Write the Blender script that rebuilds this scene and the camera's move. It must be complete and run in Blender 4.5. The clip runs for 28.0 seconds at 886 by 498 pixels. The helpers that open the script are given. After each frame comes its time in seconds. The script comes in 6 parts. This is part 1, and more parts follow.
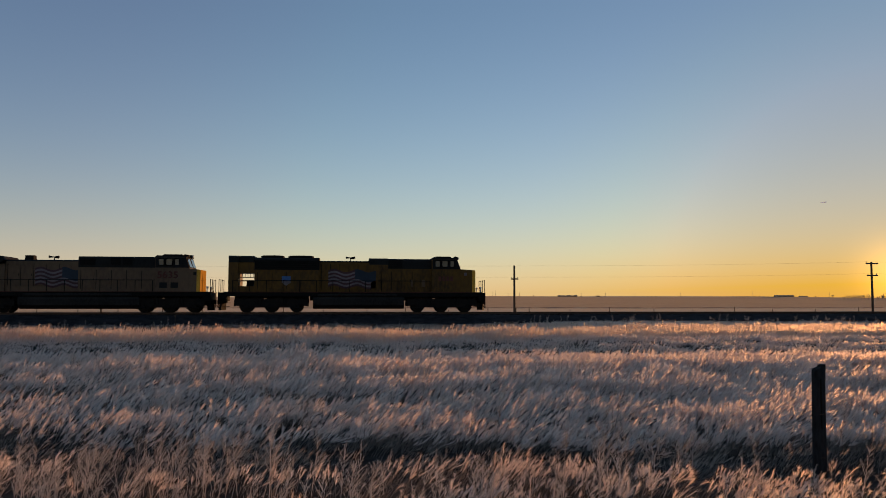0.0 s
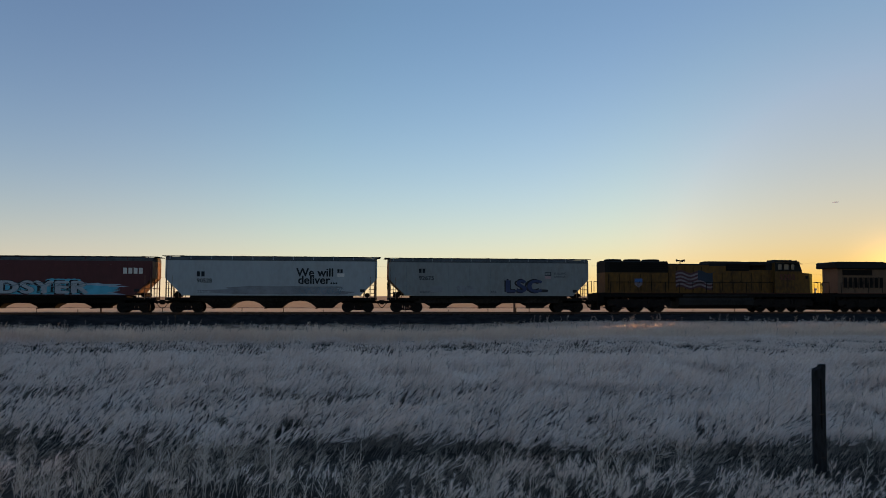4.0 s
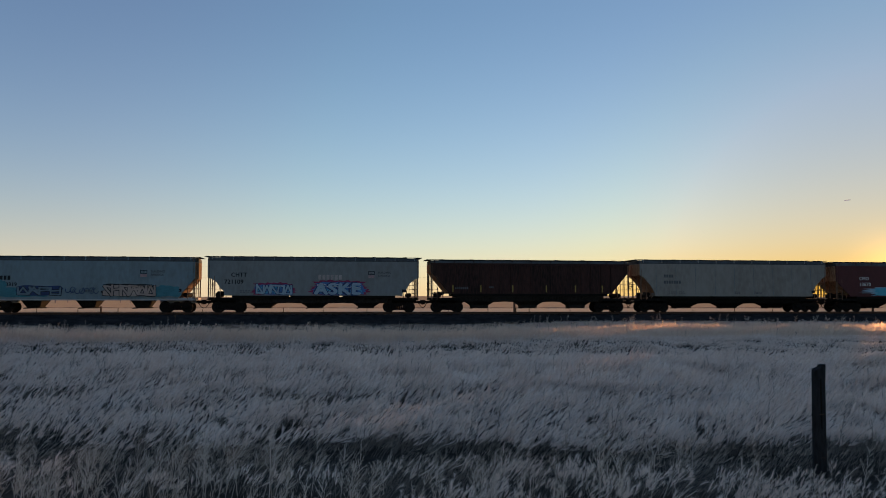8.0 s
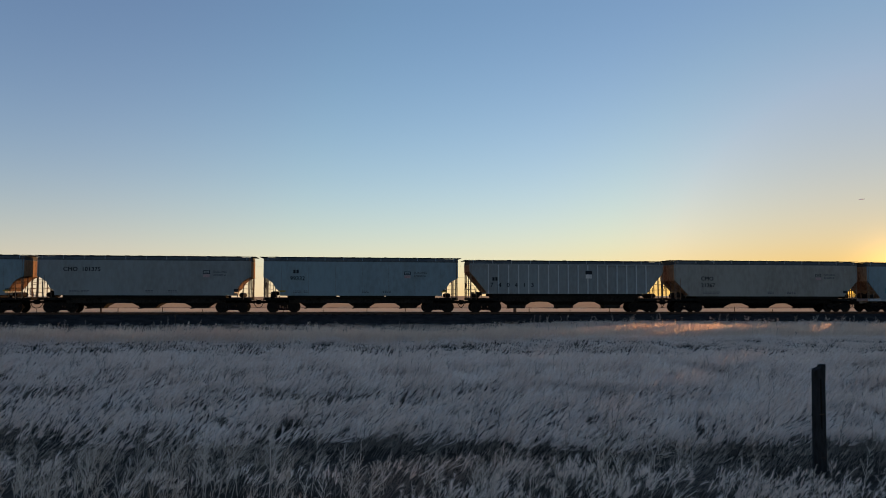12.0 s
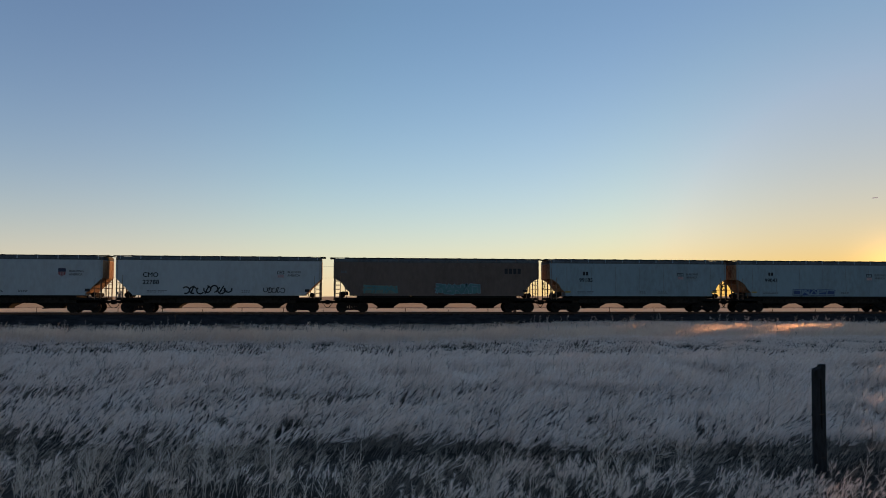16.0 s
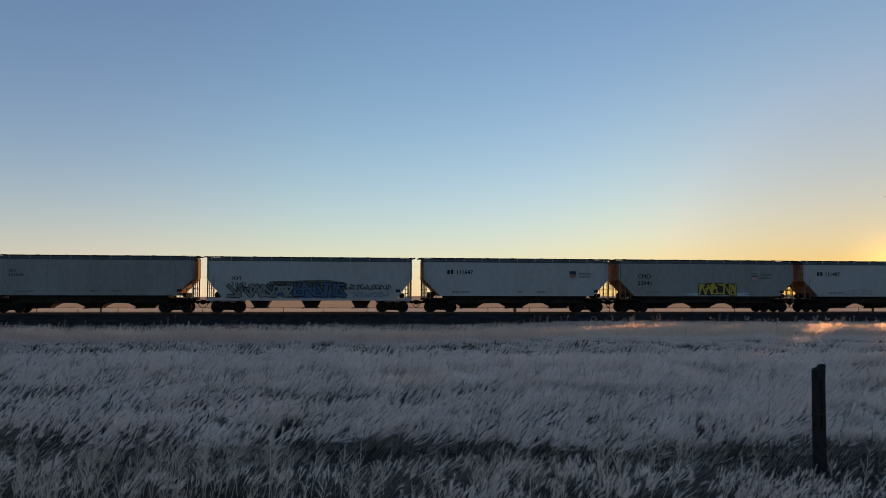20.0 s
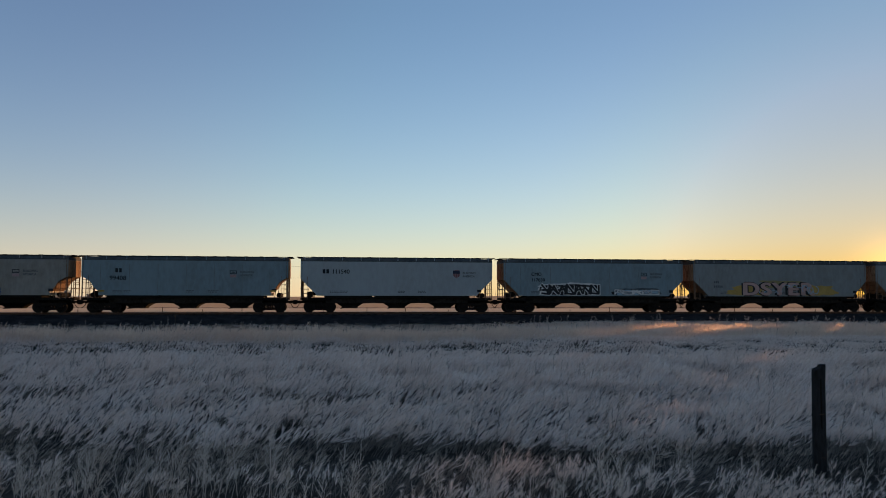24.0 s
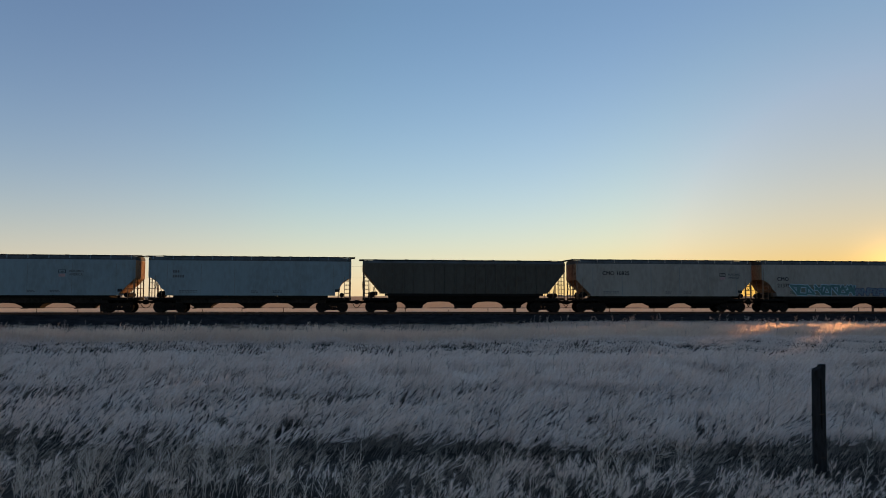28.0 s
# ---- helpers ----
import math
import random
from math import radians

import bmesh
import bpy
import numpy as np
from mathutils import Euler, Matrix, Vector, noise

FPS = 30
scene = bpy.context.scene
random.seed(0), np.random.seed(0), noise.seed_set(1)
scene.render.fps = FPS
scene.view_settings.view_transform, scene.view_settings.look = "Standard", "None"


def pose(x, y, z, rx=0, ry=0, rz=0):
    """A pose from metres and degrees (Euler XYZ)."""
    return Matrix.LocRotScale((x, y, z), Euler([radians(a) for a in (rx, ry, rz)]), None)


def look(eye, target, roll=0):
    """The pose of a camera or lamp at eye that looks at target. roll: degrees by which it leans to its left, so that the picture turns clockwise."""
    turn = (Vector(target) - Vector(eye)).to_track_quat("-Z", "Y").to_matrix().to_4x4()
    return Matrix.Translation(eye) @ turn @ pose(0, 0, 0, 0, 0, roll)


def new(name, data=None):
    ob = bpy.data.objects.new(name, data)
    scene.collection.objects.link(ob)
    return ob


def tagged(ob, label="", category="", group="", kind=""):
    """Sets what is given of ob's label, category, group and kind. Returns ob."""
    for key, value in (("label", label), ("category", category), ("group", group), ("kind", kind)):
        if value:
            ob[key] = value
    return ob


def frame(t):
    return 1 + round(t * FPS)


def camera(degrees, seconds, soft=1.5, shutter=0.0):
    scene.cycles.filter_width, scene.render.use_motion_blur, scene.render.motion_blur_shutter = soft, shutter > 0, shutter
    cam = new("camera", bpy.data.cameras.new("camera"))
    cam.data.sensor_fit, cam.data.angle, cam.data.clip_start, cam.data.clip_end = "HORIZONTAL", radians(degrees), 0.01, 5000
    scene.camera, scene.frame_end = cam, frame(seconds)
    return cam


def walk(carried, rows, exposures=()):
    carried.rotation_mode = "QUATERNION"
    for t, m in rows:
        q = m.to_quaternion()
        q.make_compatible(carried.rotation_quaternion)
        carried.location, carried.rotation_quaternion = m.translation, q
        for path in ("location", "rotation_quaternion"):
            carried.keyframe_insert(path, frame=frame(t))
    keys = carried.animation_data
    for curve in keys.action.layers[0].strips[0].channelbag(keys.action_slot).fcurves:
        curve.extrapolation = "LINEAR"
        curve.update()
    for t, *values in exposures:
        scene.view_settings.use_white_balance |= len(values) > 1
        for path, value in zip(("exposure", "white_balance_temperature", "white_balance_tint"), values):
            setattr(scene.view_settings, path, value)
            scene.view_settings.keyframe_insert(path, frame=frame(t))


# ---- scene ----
THETA = math.atan(1357.0 / 10500.0)          # the camera looks this far to the right of the track's normal
FWD = Vector((math.sin(THETA), math.cos(THETA), 0))
RIGHT = Vector((math.cos(THETA), -math.sin(THETA), 0))
EYE = Vector((0, 0, 1.72))
RAIL_Z = 0.55                                # top of the rails
TRACK_Y = 67.44
TRACK_X0 = 8.716
SPEED = 19.5                                 # metres a second
SECONDS = 28.0


def spot(right, ahead, z=0.0):
    """A place so far to the camera's right and ahead of it."""
    p = RIGHT * right + FWD * ahead
    return Vector((p.x, p.y, z))


cam = camera(60.0, SECONDS, soft=0.9, shutter=0.0)
CAM_POSE = pose(0, 0, 1.72, 90 + 3.71, -0.07, -math.degrees(THETA))
walk(cam, [(0, CAM_POSE), (SECONDS, CAM_POSE)], exposures=[(0, 1.40, 6120, 13.5), (1.2, 1.48, 6150, 13.5), (2.2, 1.58, 6170, 13.5), (3.0, 1.68, 5860, 12), (SECONDS, 1.68, 5860, 12)])

# ---- light ----
SUN_AZ = THETA + math.atan(806.0 / 1357.0)   # from +y towards +x
SUN_EL = radians(1.55)
world = bpy.data.worlds.new("sky")
scene.world = world
world.use_nodes = True
wn = world.node_tree.nodes
sky = wn.new("ShaderNodeTexSky")
sky.sky_type = "NISHITA"
sky.sun_disc = False
sky.sun_elevation = SUN_EL
sky.sun_rotation = SUN_AZ
sky.air_density = 1.0
sky.dust_density = 0.10
sky.ozone_density = 2.4
soften = wn.new("ShaderNodeHueSaturation")   # thin high haze takes some of the colour out of the sky
soften.inputs["Saturation"].default_value = 1.05
even = wn.new("ShaderNodeGamma")
even.inputs["Gamma"].default_value = 0.68
world.node_tree.links.new(sky.outputs[0], soften.inputs["Color"])
world.node_tree.links.new(soften.outputs[0], even.inputs["Color"])
# pale haze low over the horizon
wc, sep, low, power = wn.new("ShaderNodeTexCoord"), wn.new("ShaderNodeSeparateXYZ"), wn.new("ShaderNodeMath"), wn.new("ShaderNodeMath")
low.operation, low.use_clamp, low.inputs[0].default_value = "SUBTRACT", True, 1.0
power.operation, power.inputs[1].default_value = "POWER", 20.0
fade = wn.new("ShaderNodeMath")
fade.operation, fade.inputs[1].default_value = "MULTIPLY", 0.68
haze = wn.new("ShaderNodeMix")
haze.data_type = "RGBA"
# the haze is pale away from the sun and golden towards it
towards, near_sun, warm = wn.new("ShaderNodeVectorMath"), wn.new("ShaderNodeMapRange"), wn.new("ShaderNodeMix")
towards.operation = "DOT_PRODUCT"
towards.inputs[1].default_value = (math.sin(SUN_AZ), math.cos(SUN_AZ), 0)
near_sun.inputs[1].default_value, near_sun.inputs[2].default_value = 0.45, 1.0
cube = wn.new("ShaderNodeMath")
cube.operation, cube.inputs[1].default_value = "POWER", 6.0
warm.data_type = "RGBA"
PALE_HAZE = (2.35, 2.2, 2.2, 1)
warm.inputs[7].default_value = (1.3, 0.77, 0.23, 1)
wl = world.node_tree.links
wl.new(wc.outputs["Generated"], sep.inputs[0])
wl.new(sep.outputs[2], low.inputs[1])
wl.new(low.outputs[0], power.inputs[0])
wl.new(power.outputs[0], fade.inputs[0])
wl.new(fade.outputs[0], haze.inputs[0])
wl.new(wc.outputs["Generated"], towards.inputs[0])
wl.new(towards.outputs["Value"], near_sun.inputs[0])
wl.new(near_sun.outputs[0], cube.inputs[0])
wl.new(cube.outputs[0], warm.inputs[0])
# the last degrees above the horizon are creamy
deep, cream = wn.new("ShaderNodeMath"), wn.new("ShaderNodeMix")
deep.operation, deep.inputs[1].default_value = "POWER", 26.0
cream.data_type = "RGBA"
cream.inputs[6].default_value, cream.inputs[7].default_value = PALE_HAZE, (2.15, 1.7, 1.15, 1)
wl.new(low.outputs[0], deep.inputs[0])
wl.new(deep.outputs[0], cream.inputs[0])
wl.new(cream.outputs[2], warm.inputs[6])
wl.new(warm.outputs[2], haze.inputs[7])
# thin ice in the air: bluer away from the sun, straw-coloured towards it, deeper overhead
AIR_ACROSS = ((0.0, (1.30, 1.20, 1.22)), (0.45, (0.92, 0.865, 0.93)), (0.70, (1.07, 0.965, 0.97)), (0.88, (1.24, 1.09, 1.04)), (0.965, (1.06, 0.995, 0.94)), (1.0, (0.68, 0.655, 0.59)))
AIR_UPWARDS = ((0.0, (1, 1, 1)), (0.15, (1, 1, 1)), (0.36, (0.75, 0.765, 0.82)), (1.0, (0.82, 0.84, 0.88)))
upper = even.outputs[0]
for value, stops in ((towards.outputs["Value"], AIR_ACROSS), (sep.outputs[2], AIR_UPWARDS)):
    ramp, tint = wn.new("ShaderNodeValToRGB"), wn.new("ShaderNodeMix")
    ramp.color_ramp.interpolation = "B_SPLINE"
    while len(ramp.color_ramp.elements) < len(stops):
        ramp.color_ramp.elements.new(0.5)
    for element, (at, shade) in zip(ramp.color_ramp.elements, stops):
        element.position, element.color = at, (*shade, 1)
    tint.data_type, tint.blend_type, tint.inputs[0].default_value = "RGBA", "MULTIPLY", 1.0
    wl.new(value, ramp.inputs[0])
    wl.new(upper, tint.inputs[6])
    wl.new(ramp.outputs[0], tint.inputs[7])
    upper = tint.outputs[2]
wl.new(upper, haze.inputs[6])
# the aureole close round the sun
SUN_DIR = Vector((math.sin(SUN_AZ) * math.cos(SUN_EL), math.cos(SUN_AZ) * math.cos(SUN_EL), math.sin(SUN_EL)))
at_sun, halo, glare = wn.new("ShaderNodeVectorMath"), wn.new("ShaderNodeMath"), wn.new("ShaderNodeMix")
at_sun.operation, at_sun.inputs[1].default_value = "DOT_PRODUCT", SUN_DIR
halo.operation, halo.inputs[1].default_value, halo.use_clamp = "POWER", 1700.0, True
glare.data_type, glare.blend_type, glare.inputs[7].default_value = "RGBA", "ADD", (1.9, 0.85, 0.14, 1)
wl.new(wc.outputs["Generated"], at_sun.inputs[0])
wl.new(at_sun.outputs["Value"], halo.inputs[0])
wl.new(halo.outputs[0], glare.inputs[0])
wl.new(haze.outputs[2], glare.inputs[6])
wl.new(glare.outputs[2], wn["Background"].inputs[0])
wn["Background"].inputs[1].default_value = 0.136
sun = new("sun", bpy.data.lights.new("sun", "SUN"))
sun.data.energy = 1.12
sun.data.angle = radians(0.9)
sun.data.color = (1.0, 0.46, 0.16)
sun.matrix_world = look(SUN_DIR * 200, (0, 0, 0))


# ---- materials ----
MATS = {}


def mat(name, color, rough=0.7, metal=0.0, vary=0.25, size=3.0, bump=0.15, streak=0.0, second=None, spec=0.3):
    """A painted, metal or earthy surface with coarse and fine variation. streak: how much the stains run down."""
    if name in MATS:
        return MATS[name]
    m = bpy.data.materials.new(name)
    m.use_nodes = True
    nt = m.node_tree
    bsdf = nt.nodes["Principled BSDF"]
    co = nt.nodes.new("ShaderNodeTexCoord")
    mp = nt.nodes.new("ShaderNodeMapping")
    mp.inputs["Scale"].default_value = (1, 1, 1 - 0.85 * streak)
    nt.links.new(co.outputs["Object"], mp.inputs[0])
    big, small = nt.nodes.new("ShaderNodeTexNoise"), nt.nodes.new("ShaderNodeTexNoise")
    big.inputs["Scale"].default_value, big.inputs["Detail"].default_value = size * 0.35, 4
    small.inputs["Scale"].default_value, small.inputs["Detail"].default_value = size * 4, 6
    for n in (big, small):
        nt.links.new(mp.outputs[0], n.inputs["Vector"])
    mix = nt.nodes.new("ShaderNodeMix")
    mix.data_type = "RGBA"
    dark = second or tuple(c * 0.45 for c in color)
    mix.inputs[6].default_value = (*color, 1)
    mix.inputs[7].default_value = (*dark, 1)
    add = nt.nodes.new("ShaderNodeMath")
    add.operation = "MULTIPLY"
    nt.links.new(big.outputs[0], add.inputs[0])
    nt.links.new(small.outputs[0], add.inputs[1])
    ramp = nt.nodes.new("ShaderNodeMapRange")
    ramp.inputs[1].default_value, ramp.inputs[2].default_value = 0.16, 0.42
    ramp.inputs[3].default_value, ramp.inputs[4].default_value = 0.0, min(1.0, vary * 2)
    nt.links.new(add.outputs[0], ramp.inputs[0])
    nt.links.new(ramp.outputs[0], mix.inputs[0])
    nt.links.new(mix.outputs[2], bsdf.inputs["Base Color"])
    bsdf.inputs["Roughness"].default_value = rough
    bsdf.inputs["Metallic"].default_value = metal
    bsdf.inputs["Specular IOR Level"].default_value = spec
    if bump:
        b = nt.nodes.new("ShaderNodeBump")
        b.inputs["Strength"].default_value = bump
        b.inputs["Distance"].default_value = 0.02
        nt.links.new(small.outputs[0], b.inputs["Height"])
        nt.links.new(b.outputs[0], bsdf.inputs["Normal"])
    MATS[name] = m
    return m


def grass_mat(name, a, b, through_light=0.5, forward=0.0):
    """Frosted dry grass: two tones from blade to blade; part of the light passes through, some of that straight on (forward), as frost does."""
    m = bpy.data.materials.new(name)
    m.use_nodes = True
    nt = m.node_tree
    nt.nodes.remove(nt.nodes["Principled BSDF"])
    geo = nt.nodes.new("ShaderNodeNewGeometry")
    tc = nt.nodes.new("ShaderNodeTexCoord")
    nz = nt.nodes.new("ShaderNodeTexNoise")
    nz.inputs["Scale"].default_value = 0.9
    nz.inputs["Detail"].default_value = 4
    nt.links.new(tc.outputs["Object"], nz.inputs["Vector"])
    av = nt.nodes.new("ShaderNodeMath")
    av.operation = "MULTIPLY_ADD"
    av.inputs[1].default_value = 0.6
    nt.links.new(geo.outputs["Random Per Island"], av.inputs[0])
    sub = nt.nodes.new("ShaderNodeMath")
    sub.operation = "MULTIPLY_ADD"
    sub.inputs[1].default_value, sub.inputs[2].default_value = 1.6, -0.6
    nt.links.new(nz.outputs[0], sub.inputs[0])
    nt.links.new(sub.outputs[0], av.inputs[2])
    mix = nt.nodes.new("ShaderNodeMix")
    mix.data_type = "RGBA"
    mix.inputs[6].default_value, mix.inputs[7].default_value = (*a, 1), (*b, 1)
    nt.links.new(av.outputs[0], mix.inputs[0])
    d, tr = nt.nodes.new("ShaderNodeBsdfDiffuse"), nt.nodes.new("ShaderNodeBsdfTranslucent")
    ms = nt.nodes.new("ShaderNodeMixShader")
    ms.inputs[0].default_value = through_light
    for s in (d, tr):
        nt.links.new(mix.outputs[2], s.inputs["Color"])
    nt.links.new(d.outputs[0], ms.inputs[1])
    if forward:
        fr, mf = nt.nodes.new("ShaderNodeBsdfRefraction"), nt.nodes.new("ShaderNodeMixShader")
        fr.inputs["Roughness"].default_value, fr.inputs["IOR"].default_value, mf.inputs[0].default_value = 0.8, 1.4, forward
        nt.links.new(mix.outputs[2], fr.inputs["Color"])
        nt.links.new(tr.outputs[0], mf.inputs[1])
        nt.links.new(fr.outputs[0], mf.inputs[2])
        nt.links.new(mf.outputs[0], ms.inputs[2])
    else:
        nt.links.new(tr.outputs[0], ms.inputs[2])
    nt.links.new(ms.outputs[0], nt.nodes["Material Output"].inputs["Surface"])
    MATS[name] = m
    return m


# near soil is dark enough to carry the shade between tufts
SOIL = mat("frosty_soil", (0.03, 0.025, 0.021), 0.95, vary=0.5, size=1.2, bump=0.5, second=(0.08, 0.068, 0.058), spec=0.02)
# far field: frost, with distant haze and low-sun warmth mixed into the colour
FIELD = mat("frosted_hazy_field", (0.90, 0.62, 0.40), 0.95, vary=0.5, size=0.05, bump=0.0, second=(0.79, 0.54, 0.35), spec=0.0)
BALLAST = mat("ballast_stone", (0.036, 0.034, 0.036), 0.95, vary=0.6, size=4, bump=0.9, second=(0.008, 0.008, 0.009), spec=0.05)
RUST = mat("rusty_rail_steel", (0.09, 0.055, 0.04), 0.6, 0.6, vary=0.4, size=4)
TIE = mat("creosoted_wood", (0.03, 0.025, 0.02), 0.9, vary=0.5, size=5, spec=0.05)
STEEL = mat("grimy_black_steel", (0.010, 0.009, 0.009), 0.85, 0.0, vary=0.5, size=3, second=(0.022, 0.017, 0.014), spec=0.08)
WHEEL = mat("worn_wheel_steel", (0.016, 0.014, 0.013), 0.7, 0.0, vary=0.4, size=3, spec=0.1)
WOOD_OLD = mat("weathered_grey_wood", (0.030, 0.029, 0.031), 0.9, vary=0.6, size=9, bump=0.8, streak=0.9, second=(0.009, 0.008, 0.008), spec=0.1)
POLE_WOOD = mat("dark_pole_wood", (0.11, 0.072, 0.05), 0.9, vary=0.5, size=4, streak=0.9)
GLASSY = mat("dark_insulator_glass", (0.05, 0.08, 0.09), 0.15, vary=0.1, bump=0)
WIRE = mat("line_wire", (0.05, 0.045, 0.04), 0.6, 0.5, vary=0.1, bump=0)
MARK_DARK = mat("black_stencil_paint", (0.012, 0.013, 0.018), 0.7, vary=0.3, size=5, bump=0)
MARK_FADED = mat("faded_stencil_paint", (0.10, 0.105, 0.115), 0.7, vary=0.4, size=5, bump=0)
MARK_WHITE = mat("white_stencil_paint", (0.6, 0.58, 0.55), 0.7, vary=0.3, size=5, bump=0)
LADDER = mat("end_ladder_paint", (0.20, 0.125, 0.08), 0.8, vary=0.5, size=3, spec=0.1)
END_RUST = mat("rust_streaked_end_sheet", (0.46, 0.30, 0.18), 0.85, vary=0.6, size=2.5, streak=0.75, second=(0.12, 0.066, 0.038), spec=0.08)


# ---- mesh building ----
class Build:
    """Collects vertices and faces of one mesh."""

    def __init__(self):
        self.v, self.f = [], []

    def add(self, verts, faces):
        n = len(self.v)
        self.v.extend(verts)
        self.f.extend(tuple(i + n for i in f) for f in faces)
        return self

    def box(self, x0, x1, y0, y1, z0, z1, taper=0.0):
        t = taper
        self.add([(x0, y0, z0), (x1, y0, z0), (x1, y1, z0), (x0, y1, z0),
                  (x0 + t, y0 + t, z1), (x1 - t, y0 + t, z1), (x1 - t, y1 - t, z1), (x0 + t, y1 - t, z1)],
                 [(0, 3, 2, 1), (4, 5, 6, 7), (0, 1, 5, 4), (1, 2, 6, 5), (2, 3, 7, 6), (3, 0, 4, 7)])
        return self

    def soft_box(self, x0, x1, y0, y1, z0, z1, r=0.05):
        """A box with its long edges and corners rounded off by one cut."""
        pts = [(x0 + r, z0), (x1 - r, z0), (x1, z0 + r), (x1, z1 - r), (x1 - r, z1), (x0 + r, z1), (x0, z1 - r), (x0, z0 + r)]
        cx, cz = (x0 + x1) / 2, (z0 + z1) / 2
        k = [(x + (r if x < cx else -r) * 0.6, z + (r if z < cz else -r) * 0.6) for x, z in pts]
        rows = [[(x, y0, z) for x, z in k], [(x, y0 + r, z) for x, z in pts], [(x, y1 - r, z) for x, z in pts], [(x, y1, z) for x, z in k]]
        return self.rings(rows)

    def rings(self, rows, caps=True, closed=True):
        """Joins rings of equally many points, one after another."""
        n = len(rows[0])
        faces = []
        for i in range(len(rows) - 1):
            for j in range(n if closed else n - 1):
                k = (j + 1) % n
                faces.append((i * n + j, i * n + k, (i + 1) * n + k, (i + 1) * n + j))
        if caps:
            faces.append(tuple(reversed(range(n))))
            faces.append(tuple((len(rows) - 1) * n + j for j in range(n)))
        return self.add([p for r in rows for p in r], faces)

    def slab(self, pts, y0, y1):
        """A polygon in x and z, thick from y0 to y1."""
        return self.rings([[(x, y0, z) for x, z in pts], [(x, y1, z) for x, z in pts]])

    def along(self, profile, x0, x1):
        """A profile in y and z, drawn out along x."""
        return self.rings([[(x0, y, z) for y, z in profile], [(x1, y, z) for y, z in profile]])

    def rod(self, a, b, r, n=6, r2=None):
        a, b = Vector(a), Vector(b)
        d = (b - a).normalized()
        u = d.orthogonal().normalized()
        w = d.cross(u)
        rows = []
        for p, q in ((a, r), (b, r if r2 is None else r2)):
            rows.append([tuple(p + (u * math.cos(2 * math.pi * i / n) + w * math.sin(2 * math.pi * i / n)) * q) for i in range(n)])
        return self.rings(rows)

    def pipe(self, pts, r, n=6):
        for a, b in zip(pts, pts[1:]):
            self.rod(a, b, r, n)
        return self

    def disc(self, c, axis_y, r, n=20):
        """A round slab about an axis along y, from c.y - axis_y to c.y + axis_y."""
        x, y, z = c
        rows = [[(x + r * math.cos(2 * math.pi * i / n), yy, z + r * math.sin(2 * math.pi * i / n)) for i in range(n)] for yy in (y - axis_y, y + axis_y)]
        return self.rings(rows)

    def mesh(self, name, material, smooth=False):
        me = bpy.data.meshes.new(name)
        me.from_pydata([tuple(p) for p in self.v], [], self.f)
        me.materials.append(material)
        if smooth:
            me.polygons.foreach_set("use_smooth", [True] * len(me.polygons))
        bm = bmesh.new()
        bm.from_mesh(me)
        bmesh.ops.recalc_face_normals(bm, faces=bm.faces)
        bm.to_mesh(me)
        bm.free()
        return me


def part(name, data, material=None, parent=None, label="", at=None, smooth=False):
    """One mesh object under a thing or under a part."""
    me = data.mesh(name, material, smooth) if isinstance(data, Build) else data
    ob = new(name, me)
    if parent is not None:
        ob.parent = parent
    if at is not None:
        ob.matrix_basis = at
    if label:
        ob["label"] = label
    return ob


def thing(name, label, category, group="", kind="", at=None):
    ob = tagged(new(name), label, category, group, kind)
    if at is not None:
        ob.matrix_basis = at
    return ob


def letters(text, size, material, parent, x, z, y, name="lettering", label="", bold=0.0, spacing=1.0, align="LEFT", stretch=1.0):
    """Flat lettering on the side that faces -y."""
    cu = bpy.data.curves.new(name, "FONT")
    cu.body, cu.size, cu.extrude, cu.space_character, cu.align_x = text, size, 0.004, spacing, align
    tmp = bpy.data.objects.new(name, cu)
    me = bpy.data.meshes.new_from_object(tmp)
    bpy.data.objects.remove(tmp)
    if bold:                                     # thicker strokes: the same outline laid down again, a little aside
        bm, src = bmesh.new(), me
        for k, (dx, dy) in enumerate(((-1, 0), (1, 0), (0, -0.7), (0, 0.7))):
            bm.from_mesh(src)
            bm.verts.ensure_lookup_table()
            for v in bm.verts[len(src.vertices) * k:]:
                v.co += Vector((dx * bold, dy * bold, 0.0006 * k))
        me = bpy.data.meshes.new(name)
        bm.to_mesh(me)
        bm.free()
    me.materials.clear()
    me.materials.append(material)
    ob = new(name, me)
    ob.parent = parent
    ob.matrix_basis = pose(x, y, z, 90, 0, 0) @ Matrix.Diagonal((stretch, 1, 1, 1))
    if label:
        ob["label"] = label
    return ob


# ---- ground ----
PROFILE_Y = (-400, 4, 7.6, 8.6, 10, 12.5, 15, 17.5, 19.5, 24, 27, 31, 37, 48, 60, 80, 300, 800, 1500, 2400, 4500)
PROFILE_Z = (0, 0, 0.0, -0.13, -0.3, -0.36, -0.37, -0.28, -0.22, -0.32, -0.22, -0.12, -0.32, -0.4, -0.36, -0.4, -0.4, 0.2, 4.0, 7.0, 7.5)


